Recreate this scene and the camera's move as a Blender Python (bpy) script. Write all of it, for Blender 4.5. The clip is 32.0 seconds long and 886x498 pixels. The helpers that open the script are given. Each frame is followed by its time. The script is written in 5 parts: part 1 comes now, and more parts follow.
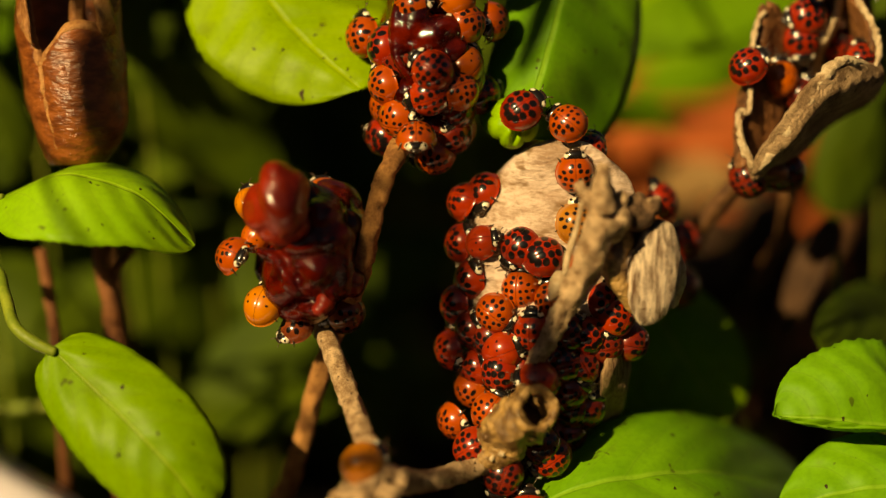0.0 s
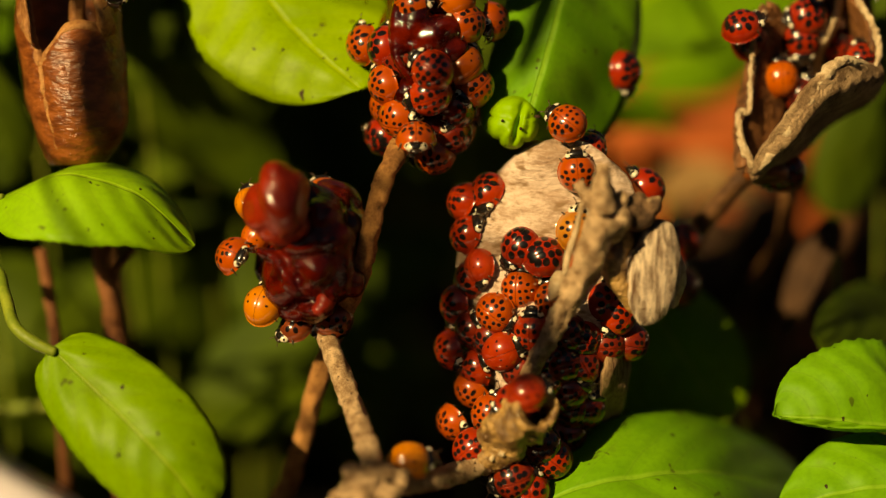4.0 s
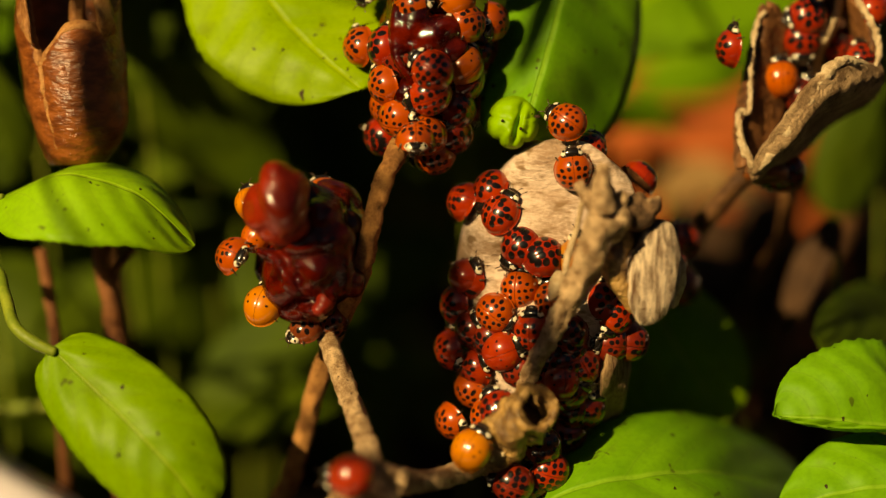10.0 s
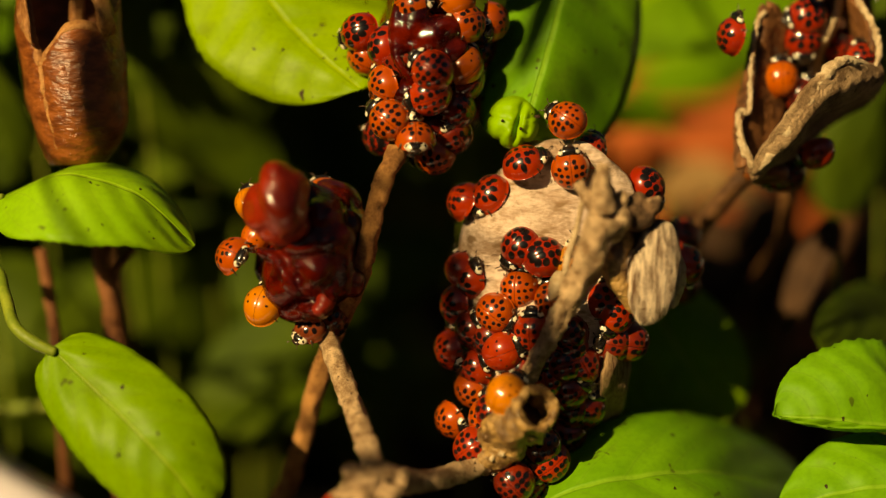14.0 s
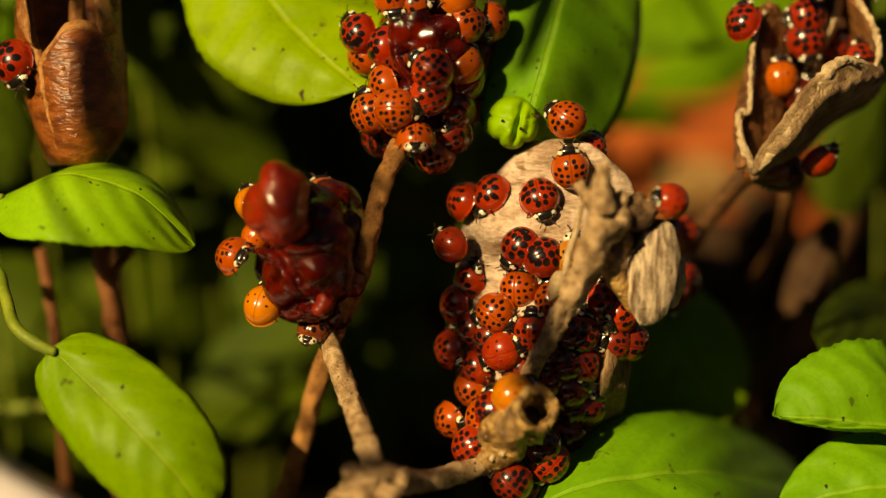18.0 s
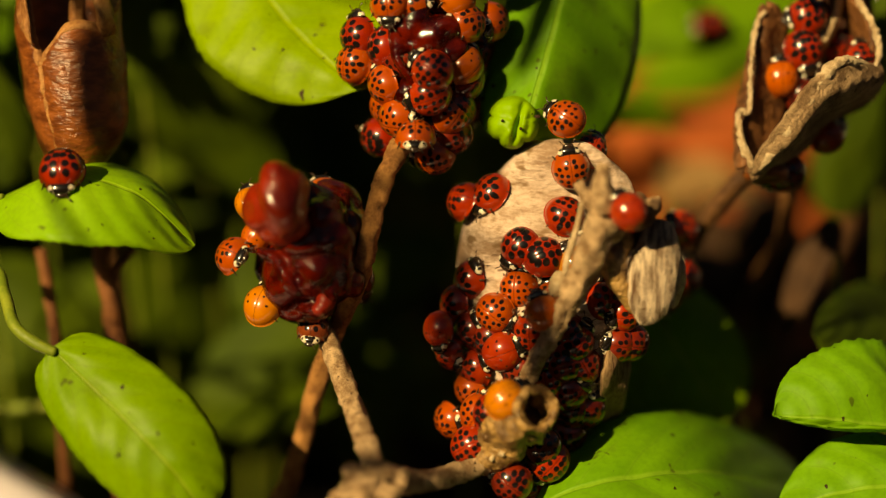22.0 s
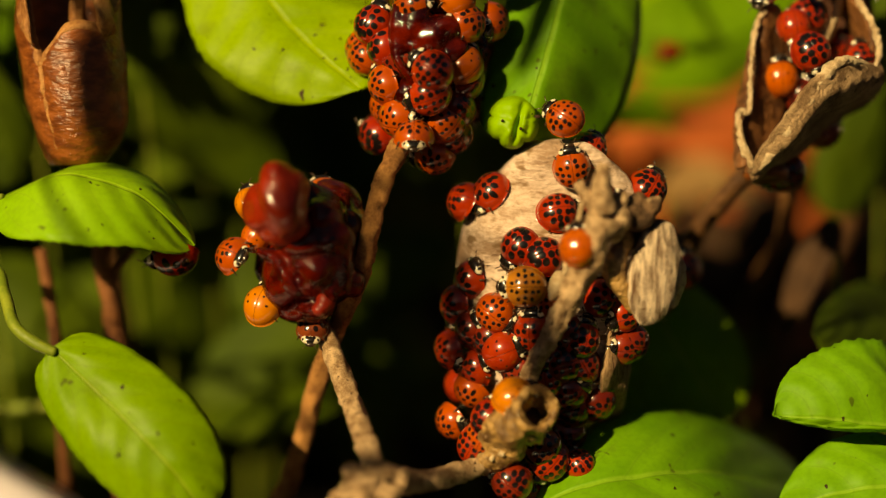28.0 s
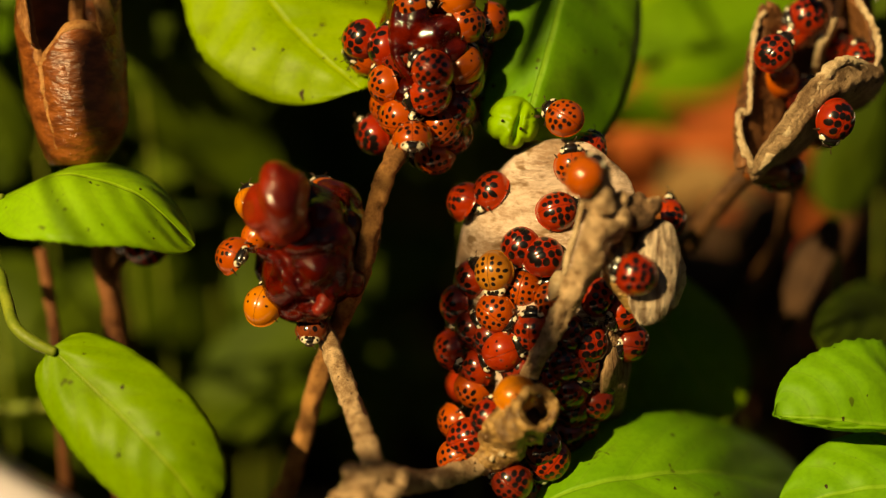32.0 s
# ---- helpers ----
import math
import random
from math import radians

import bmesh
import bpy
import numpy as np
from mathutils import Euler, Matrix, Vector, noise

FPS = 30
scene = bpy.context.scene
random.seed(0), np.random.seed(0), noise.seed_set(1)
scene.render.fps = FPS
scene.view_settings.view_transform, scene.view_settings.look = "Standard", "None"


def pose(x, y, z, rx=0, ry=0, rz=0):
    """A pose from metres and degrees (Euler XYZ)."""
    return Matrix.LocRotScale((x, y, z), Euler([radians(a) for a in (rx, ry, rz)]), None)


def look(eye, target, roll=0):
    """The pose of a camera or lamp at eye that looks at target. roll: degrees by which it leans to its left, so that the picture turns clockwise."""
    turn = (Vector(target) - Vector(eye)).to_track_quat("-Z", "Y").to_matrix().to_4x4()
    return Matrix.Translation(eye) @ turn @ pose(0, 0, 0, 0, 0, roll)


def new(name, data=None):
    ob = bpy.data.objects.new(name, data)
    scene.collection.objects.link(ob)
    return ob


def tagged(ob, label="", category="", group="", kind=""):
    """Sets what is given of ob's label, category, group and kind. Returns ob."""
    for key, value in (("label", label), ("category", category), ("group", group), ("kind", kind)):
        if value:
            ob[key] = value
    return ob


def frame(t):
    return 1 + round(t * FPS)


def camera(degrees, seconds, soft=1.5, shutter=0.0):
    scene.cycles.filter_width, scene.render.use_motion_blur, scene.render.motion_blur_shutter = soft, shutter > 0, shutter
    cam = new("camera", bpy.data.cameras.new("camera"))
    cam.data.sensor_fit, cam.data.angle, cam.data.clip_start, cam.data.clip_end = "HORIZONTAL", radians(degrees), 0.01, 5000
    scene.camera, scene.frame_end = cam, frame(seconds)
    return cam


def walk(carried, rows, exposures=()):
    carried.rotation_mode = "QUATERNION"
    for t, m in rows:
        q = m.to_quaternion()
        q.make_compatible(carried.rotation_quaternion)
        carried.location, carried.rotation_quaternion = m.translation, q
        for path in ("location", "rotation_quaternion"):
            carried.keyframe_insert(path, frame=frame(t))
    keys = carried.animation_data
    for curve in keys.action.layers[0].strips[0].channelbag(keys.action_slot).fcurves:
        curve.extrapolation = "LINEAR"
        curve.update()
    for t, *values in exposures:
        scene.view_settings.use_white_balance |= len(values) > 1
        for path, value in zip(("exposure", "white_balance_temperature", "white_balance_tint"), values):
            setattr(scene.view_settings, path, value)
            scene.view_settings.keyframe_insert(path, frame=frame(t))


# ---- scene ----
SECONDS = 32.0
LENS = 24.0
PITCH = radians(15)
RIGHT = Vector((1, 0, 0))
AWAY = Vector((0, math.cos(PITCH), -math.sin(PITCH)))
UPWARD = Vector((0, math.sin(PITCH), math.cos(PITCH)))
CENTRE = Vector((0, 0, 0.11))                     # middle of the sharp plane, 11 cm over the soil
REACH = 0.0784 / math.tan(radians(LENS / 2))      # from the lens to the sharp plane
EYE = CENTRE - AWAY * REACH


def spot(x, y, d=0.0):
    """A place by its line of sight: x to the right and y down in tenths of a millimetre on the sharp plane, d mm behind that plane."""
    far = REACH + d * 0.001
    k = far / REACH * 1e-4
    return EYE + AWAY * far + RIGHT * ((x - 784) * k) - UPWARD * ((y - 441) * k)


def aim(a, b, c):
    """A direction: a to the right, b upward, c towards the viewer."""
    return (RIGHT * a + UPWARD * b - AWAY * c).normalized()


cam = camera(LENS, SECONDS, soft=1.3)
cam.data.dof.use_dof = True
cam.data.dof.focus_distance = REACH + 0.0015
cam.data.dof.aperture_fstop = 3.7
STAND = look(EYE, CENTRE)
walk(cam, [(0, STAND), (SECONDS, STAND)], exposures=[(0, 0.50, 8200, 0), (SECONDS, 0.50, 8200, 0)])

# ---- light ----
TO_SUN = aim(-0.50, 0.33, 0.80)
world = bpy.data.worlds.new("sky")
scene.world = world
world.use_nodes = True
wn = world.node_tree.nodes
sky = wn.new("ShaderNodeTexSky")
sky.sky_type = "NISHITA"
sky.sun_disc = False
sky.sun_elevation = math.asin(TO_SUN.z)
sky.sun_rotation = math.atan2(TO_SUN.x, TO_SUN.y)
wn["Background"].inputs["Strength"].default_value = 0.0125
world.node_tree.links.new(sky.outputs[0], wn["Background"].inputs["Color"])
sun = new("sun", bpy.data.lights.new("sun", "SUN"))
sun.data.energy = 5.0
sun.data.angle = radians(0.6)
sun.data.color = (1.0, 0.77, 0.45)
sun.matrix_world = look(TO_SUN * 2, (0, 0, 0))


# ---- materials ----
def nodes_of(name):
    m = bpy.data.materials.new(name)
    m.use_nodes = True
    nt = m.node_tree
    return m, nt, nt.nodes, nt.links, nt.nodes["Principled BSDF"]


def math_node(nt, op, a, b=None, c=None, clamp=False):
    n = nt.nodes.new("ShaderNodeMath")
    n.operation = op
    n.use_clamp = clamp
    for i, v in enumerate((a, b, c)):
        if v is None:
            continue
        if isinstance(v, (int, float)):
            n.inputs[i].default_value = v
        else:
            nt.links.new(v, n.inputs[i])
    return n.outputs[0]


def mix_node(nt, fac, a, b):
    n = nt.nodes.new("ShaderNodeMix")
    n.data_type = "RGBA"
    for sock, v in ((n.inputs[0], fac), (n.inputs[6], a), (n.inputs[7], b)):
        if isinstance(v, (int, float)):
            sock.default_value = v
        elif isinstance(v, tuple):
            sock.default_value = (*v, 1)
        else:
            nt.links.new(v, sock)
    return n.outputs[2]


def noise_node(nt, scale, detail=4, coord=None, rough=0.55):
    n = nt.nodes.new("ShaderNodeTexNoise")
    n.inputs["Scale"].default_value = scale
    n.inputs["Detail"].default_value = detail
    n.inputs["Roughness"].default_value = rough
    if coord is not None:
        nt.links.new(coord, n.inputs["Vector"])
    return n.outputs[0]


def step_node(nt, v, lo, hi, to_lo=0.0, to_hi=1.0):
    n = nt.nodes.new("ShaderNodeMapRange")
    n.interpolation_type = "SMOOTHSTEP"
    nt.links.new(v, n.inputs[0])
    for i, x in enumerate((lo, hi, to_lo, to_hi)):
        n.inputs[i + 1].default_value = x
    return n.outputs[0]


def coord_node(nt, kind="Object", scale=None):
    c = nt.nodes.new("ShaderNodeTexCoord").outputs[kind]
    if scale is None:
        return c
    mp = nt.nodes.new("ShaderNodeMapping")
    mp.inputs["Scale"].default_value = scale
    nt.links.new(c, mp.inputs["Vector"])
    return mp.outputs[0]


def bump(nt, bsdf, height, distance, strength=1.0, normal=None):
    n = nt.nodes.new("ShaderNodeBump")
    n.inputs["Strength"].default_value = strength
    n.inputs["Distance"].default_value = distance
    nt.links.new(height, n.inputs["Height"])
    if bsdf is not None:
        nt.links.new(n.outputs[0], bsdf.inputs["Normal"])
    return n.outputs[0]


def rough_material(name, dark, light, scale, roughness=0.7, depth=0.0004, stretch=None, speck=None, sheen=0.3, speck_at=(0.64, 0.70)):
    """A matt natural surface: two sizes of mottling, fine relief, optional dark specks."""
    m, nt, n, l, b = nodes_of(name)
    co = coord_node(nt, "Object", stretch)
    big = noise_node(nt, scale, 5, co)
    fine = noise_node(nt, scale * 7, 6, co, 0.7)
    f = step_node(nt, math_node(nt, "ADD", math_node(nt, "MULTIPLY", big, 0.6), math_node(nt, "MULTIPLY", fine, 0.4)), 0.39, 0.61)
    col = mix_node(nt, f, dark, light)
    if speck:
        s = step_node(nt, noise_node(nt, scale * 2.3, 2, co), *speck_at)
        col = mix_node(nt, s, col, speck)
    l.new(col, b.inputs["Base Color"])
    l.new(step_node(nt, fine, 0.3, 0.7, roughness + 0.12, roughness - 0.12), b.inputs["Roughness"])
    b.inputs["Specular IOR Level"].default_value = sheen
    bump(nt, b, math_node(nt, "ADD", fine, math_node(nt, "MULTIPLY", big, 1.5)), depth)
    return m


def leaf_material(name, young, old, vein, blemish=0.6, gloss=0.48):
    """A leaf by its own length and breadth: midrib, side veins, quilted relief, specks, light passing through."""
    m, nt, n, l, b = nodes_of(name)
    uv = nt.nodes.new("ShaderNodeUVMap").outputs[0]
    sep = nt.nodes.new("ShaderNodeSeparateXYZ")
    l.new(uv, sep.inputs[0])
    s = sep.outputs[0]
    t = math_node(nt, "ABSOLUTE", math_node(nt, "MULTIPLY_ADD", sep.outputs[1], 2.0, -1.0))
    obj = coord_node(nt, "Object")
    wob = noise_node(nt, 90, 2, obj)
    ph = math_node(nt, "ADD", math_node(nt, "MULTIPLY", s, 6.5), math_node(nt, "MULTIPLY", math_node(nt, "POWER", t, 1.25), -1.9))
    ph = math_node(nt, "ADD", ph, math_node(nt, "MULTIPLY", wob, 0.5))
    tri = math_node(nt, "PINGPONG", ph, 0.5)
    side = step_node(nt, tri, 0.0, 0.10, 1.0, 0.0)
    mid = step_node(nt, t, 0.012, 0.05, 1.0, 0.0)
    vn = math_node(nt, "MAXIMUM", mid, math_node(nt, "MULTIPLY", side, 0.22))
    big = noise_node(nt, 55, 4, obj)
    fine = noise_node(nt, 900, 3, obj)
    col = mix_node(nt, step_node(nt, big, 0.3, 0.7), young, old)
    col = mix_node(nt, math_node(nt, "MULTIPLY", vn, 0.6), col, vein)
    groove = math_node(nt, "MULTIPLY", step_node(nt, tri, 0.0, 0.06, 1.0, 0.0), 0.17)
    col = mix_node(nt, groove, col, tuple(c * 0.45 for c in old))
    col = mix_node(nt, math_node(nt, "MULTIPLY", step_node(nt, fine, 0.35, 0.75), 0.22), col, tuple(c * 0.55 for c in old))
    spots = math_node(nt, "MULTIPLY", step_node(nt, noise_node(nt, 210, 2, obj), 0.695, 0.73), blemish)
    col = mix_node(nt, spots, col, (0.05, 0.028, 0.008))
    pits = math_node(nt, "MULTIPLY", step_node(nt, noise_node(nt, 620, 1, obj), 0.735, 0.765), min(1.0, blemish * 1.6))
    col = mix_node(nt, pits, col, (0.035, 0.02, 0.006))
    haze = math_node(nt, "MULTIPLY", step_node(nt, noise_node(nt, 120, 3, obj), 0.58, 0.72), 0.3 * blemish)
    col = mix_node(nt, haze, col, (0.10, 0.09, 0.02))
    l.new(col, b.inputs["Base Color"])
    b.inputs["Roughness"].default_value = gloss
    b.inputs["Specular IOR Level"].default_value = 0.18
    quilt = step_node(nt, tri, 0.0, 0.5)
    hgt = math_node(nt, "ADD", math_node(nt, "MULTIPLY", quilt, 1.0), math_node(nt, "MULTIPLY", fine, 0.10))
    hgt = math_node(nt, "ADD", hgt, math_node(nt, "MULTIPLY", mid, -0.8))
    nrm = bump(nt, b, hgt, 0.00023, 0.85)
    tr = nt.nodes.new("ShaderNodeBsdfTranslucent")
    l.new(col, tr.inputs[0])
    l.new(nrm, tr.inputs["Normal"])
    mx = nt.nodes.new("ShaderNodeMixShader")
    mx.inputs[0].default_value = 0.28
    l.new(b.outputs[0], mx.inputs[1])
    l.new(tr.outputs[0], mx.inputs[2])
    l.new(mx.outputs[0], nt.nodes["Material Output"].inputs[0])
    return m


def shell_material(name, ground, flush, dots, size, ink=(0.006, 0.004, 0.004), wet=0.16):
    """A glossy wing case: ground colour with dots at places (along, across) in mm, edges slightly uneven."""
    m, nt, n, l, b = nodes_of(name)
    co = coord_node(nt, "Object")
    info = nt.nodes.new("ShaderNodeObjectInfo")
    sep = nt.nodes.new("ShaderNodeSeparateXYZ")
    l.new(co, sep.inputs[0])
    comb = nt.nodes.new("ShaderNodeCombineXYZ")
    l.new(math_node(nt, "MULTIPLY", sep.outputs[0], 1000.0), comb.inputs[0])
    l.new(math_node(nt, "MULTIPLY", math_node(nt, "ABSOLUTE", sep.outputs[1]), 1000.0), comb.inputs[1])
    big = noise_node(nt, 420, 3, co)
    shade = mix_node(nt, step_node(nt, big, 0.3, 0.7), ground, flush)
    col = shade
    if dots:
        near = None
        for (px, py) in dots:
            v = nt.nodes.new("ShaderNodeVectorMath")
            v.operation = "DISTANCE"
            l.new(comb.outputs[0], v.inputs[0])
            v.inputs[1].default_value = (px, py, 0)
            near = v.outputs["Value"] if near is None else math_node(nt, "MINIMUM", near, v.outputs["Value"])
        ragged = math_node(nt, "ADD", near, math_node(nt, "MULTIPLY_ADD", noise_node(nt, 1500, 2, co), 0.18, -0.09))
        grow = math_node(nt, "MULTIPLY_ADD", info.outputs["Random"], 0.12, size - 0.06)
        dot = math_node(nt, "SUBTRACT", ragged, grow)
        col = mix_node(nt, step_node(nt, dot, -0.05, 0.06), ink, col)
    seam = step_node(nt, math_node(nt, "ABSOLUTE", sep.outputs[1]), 0.00002, 0.00007, 0.7, 0.0)
    col = mix_node(nt, seam, col, ink)
    l.new(col, b.inputs["Base Color"])
    b.inputs["Roughness"].default_value = wet + 0.12
    b.inputs["Specular IOR Level"].default_value = 0.2
    b.inputs["Coat Weight"].default_value = 0.9
    b.inputs["Coat Roughness"].default_value = 0.11
    bump(nt, b, noise_node(nt, 5200, 2, co), 0.00002, 0.35)
    return m


def gloss_material(name, dark, light, scale, roughness, depth=0.0002, coat=0.5, stretch=None):
    m, nt, n, l, b = nodes_of(name)
    co = coord_node(nt, "Object", stretch)
    f = noise_node(nt, scale, 5, co)
    l.new(mix_node(nt, step_node(nt, f, 0.35, 0.65), dark, light), b.inputs["Base Color"])
    b.inputs["Roughness"].default_value = roughness
    b.inputs["Coat Weight"].default_value = coat
    b.inputs["Coat Roughness"].default_value = 0.07
    bump(nt, b, noise_node(nt, scale * 2.5, 4, co), depth)
    return m


def mask_material(name, paint, ink, marks):
    """The pale neck shield with its dark marks (along, across, radius in mm)."""
    m, nt, n, l, b = nodes_of(name)
    co = coord_node(nt, "Object")
    sep = nt.nodes.new("ShaderNodeSeparateXYZ")
    l.new(co, sep.inputs[0])
    comb = nt.nodes.new("ShaderNodeCombineXYZ")
    l.new(math_node(nt, "MULTIPLY", sep.outputs[0], 1000.0), comb.inputs[0])
    l.new(math_node(nt, "MULTIPLY", math_node(nt, "ABSOLUTE", sep.outputs[1]), 1000.0), comb.inputs[1])
    near = None
    for (px, py, r) in marks:
        v = nt.nodes.new("ShaderNodeVectorMath")
        v.operation = "DISTANCE"
        l.new(comb.outputs[0], v.inputs[0])
        v.inputs[1].default_value = (px, py, 0)
        e = math_node(nt, "SUBTRACT", v.outputs["Value"], r)
        near = e if near is None else math_node(nt, "MINIMUM", near, e)
    l.new(mix_node(nt, step_node(nt, near, -0.05, 0.07), ink, paint), b.inputs["Base Color"])
    b.inputs["Roughness"].default_value = 0.2
    b.inputs["Coat Weight"].default_value = 0.5
    b.inputs["Coat Roughness"].default_value = 0.08
    bump(nt, b, noise_node(nt, 5000, 2, co), 0.00002, 0.4)
    return m


LEAF_BRIGHT = leaf_material("leaf_bright", (0.30, 0.54, 0.028), (0.24, 0.47, 0.020), (0.36, 0.56, 0.04))
LEAF_LIT_TIP = leaf_material("leaf_lit_tip", (0.29, 0.51, 0.016), (0.22, 0.42, 0.011), (0.40, 0.55, 0.06), 0.9)
LEAF_GREEN = leaf_material("leaf_green", (0.17, 0.38, 0.018), (0.115, 0.29, 0.013), (0.27, 0.48, 0.04))
LEAF_MID = leaf_material("leaf_mid", (0.21, 0.36, 0.010), (0.155, 0.29, 0.008), (0.27, 0.37, 0.03))
LEAF_DEEP = leaf_material("leaf_deep", (0.135, 0.27, 0.010), (0.10, 0.215, 0.008), (0.20, 0.36, 0.02))
LEAF_YELLOW = leaf_material("leaf_yellowing", (0.26, 0.40, 0.008), (0.20, 0.34, 0.006), (0.34, 0.46, 0.02), 1.0)
# darker green copy: the background's shade is put into the leaf colour
LEAF_SHADED = leaf_material("leaf_shaded", (0.075, 0.115, 0.003), (0.04, 0.068, 0.002), (0.08, 0.13, 0.008), 0.2, 0.7)
GREEN_STEM = rough_material("green_stem", (0.12, 0.17, 0.015), (0.22, 0.26, 0.03), 160, 0.5, 0.0001)
HUSK = rough_material("dry_husk", (0.36, 0.225, 0.145), (0.77, 0.585, 0.47), 110, 0.75, 0.0009, (0.8, 0.8, 2.0), (0.27, 0.16, 0.085), 0.3, (0.55, 0.68))
HUSK_ROLL = rough_material("rolled_husk", (0.16, 0.075, 0.032), (0.95, 0.76, 0.56), 330, 0.42, 0.0008, (3.2, 1.5, 0.35), (0.10, 0.05, 0.02), 0.5)
# browner, darker husk: the torn wall's shade is put into this colour
HUSK_SHADED = rough_material("shaded_husk", (0.13, 0.062, 0.03), (0.40, 0.25, 0.13), 160, 0.7, 0.0008, (2.0, 1.2, 0.5), (0.08, 0.04, 0.02), 0.3)
TWIG = rough_material("dry_twig", (0.25, 0.14, 0.066), (0.69, 0.47, 0.275), 420, 0.8, 0.0007, None, (0.12, 0.065, 0.03))
KNOT_SHADE = rough_material("knot_shade", (0.045, 0.022, 0.010), (0.24, 0.135, 0.070), 380, 0.8, 0.0009)
BROWN_STEM = rough_material("brown_stem", (0.05, 0.02, 0.007), (0.15, 0.065, 0.022), 120, 0.6, 0.0004)
RED_STEM = rough_material("red_stem", (0.07, 0.022, 0.007), (0.21, 0.078, 0.026), 150, 0.6, 0.0005)
TAN_STEM = rough_material("tan_stem", (0.19, 0.076, 0.023), (0.47, 0.22, 0.07), 260, 0.7, 0.0006)
BROWN_POD = gloss_material("brown_pod", (0.10, 0.026, 0.007), (0.24, 0.070, 0.017), 200, 0.30, 0.00045, 0.0, (1.2, 1.2, 2.4))
POD_RIM = rough_material("pod_rim", (0.20, 0.075, 0.022), (0.42, 0.20, 0.07), 180, 0.55, 0.0004)
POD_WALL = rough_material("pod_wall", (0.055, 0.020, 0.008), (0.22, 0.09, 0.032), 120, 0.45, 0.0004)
# dark red-brown, darkened further: the shade inside hollows is put into it
POD_SHADE = rough_material("pod_shade", (0.022, 0.008, 0.005), (0.085, 0.028, 0.012), 160, 0.6, 0.0004)
GREY_POD = rough_material("grey_pod", (0.22, 0.125, 0.062), (0.56, 0.37, 0.21), 230, 0.85, 0.0012, None, (0.12, 0.07, 0.03))
PALE_RIM = rough_material("pale_rim", (0.42, 0.28, 0.155), (0.68, 0.53, 0.34), 240, 0.8, 0.0007)
WET_BARK = gloss_material("wet_bark", (0.10, 0.048, 0.015), (0.44, 0.26, 0.09), 330, 0.38, 0.0012, 0.3)
SEED_PULP = gloss_material("red_pulp", (0.016, 0.0008, 0.0004), (0.085, 0.0045, 0.0013), 240, 0.06, 0.0003, 0.0)
SEED_SKIN = gloss_material("red_seed_skin", (0.13, 0.006, 0.0015), (0.22, 0.013, 0.0025), 150, 0.45, 0.0002, 0.5)
SEED_SKIN.node_tree.nodes["Principled BSDF"].inputs["Specular IOR Level"].default_value = 0.22
# near black: the deep shade over the soil is put into its colour
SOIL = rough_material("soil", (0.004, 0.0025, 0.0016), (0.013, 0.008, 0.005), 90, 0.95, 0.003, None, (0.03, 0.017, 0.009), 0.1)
TERRACOTTA = rough_material("terracotta", (0.27, 0.056, 0.011), (0.38, 0.086, 0.017), 40, 0.8, 0.0005)
DRY_LEAF = rough_material("dry_leaf", (0.16, 0.085, 0.028), (0.32, 0.185, 0.07), 60, 0.8, 0.0008)
BOARD = rough_material("weathered_board", (0.03, 0.022, 0.015), (0.07, 0.05, 0.035), 12, 0.9, 0.001, (6, 6, 1))
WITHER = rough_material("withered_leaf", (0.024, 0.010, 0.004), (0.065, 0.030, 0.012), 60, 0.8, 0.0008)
# near black: the background's shade put into leaf colour; real scars use it too
DARK_LEAF = rough_material("near_black_leaf", (0.018, 0.008, 0.003), (0.055, 0.025, 0.010), 70, 0.85, 0.0008)
CERAMIC = gloss_material("white_ceramic", (0.76, 0.68, 0.78), (0.82, 0.75, 0.86), 30, 0.3, 0.0001, 0.3)
CHITIN = gloss_material("black_chitin", (0.006, 0.004, 0.003), (0.03, 0.016, 0.009), 900, 0.22, 0.00002, 0.4)
LEG_BROWN = gloss_material("leg_brown", (0.012, 0.006, 0.003), (0.06, 0.025, 0.010), 1500, 0.35, 0.00002, 0.2)
BELLY = gloss_material("belly", (0.03, 0.012, 0.006), (0.12, 0.045, 0.015), 900, 0.4, 0.00004, 0.2)

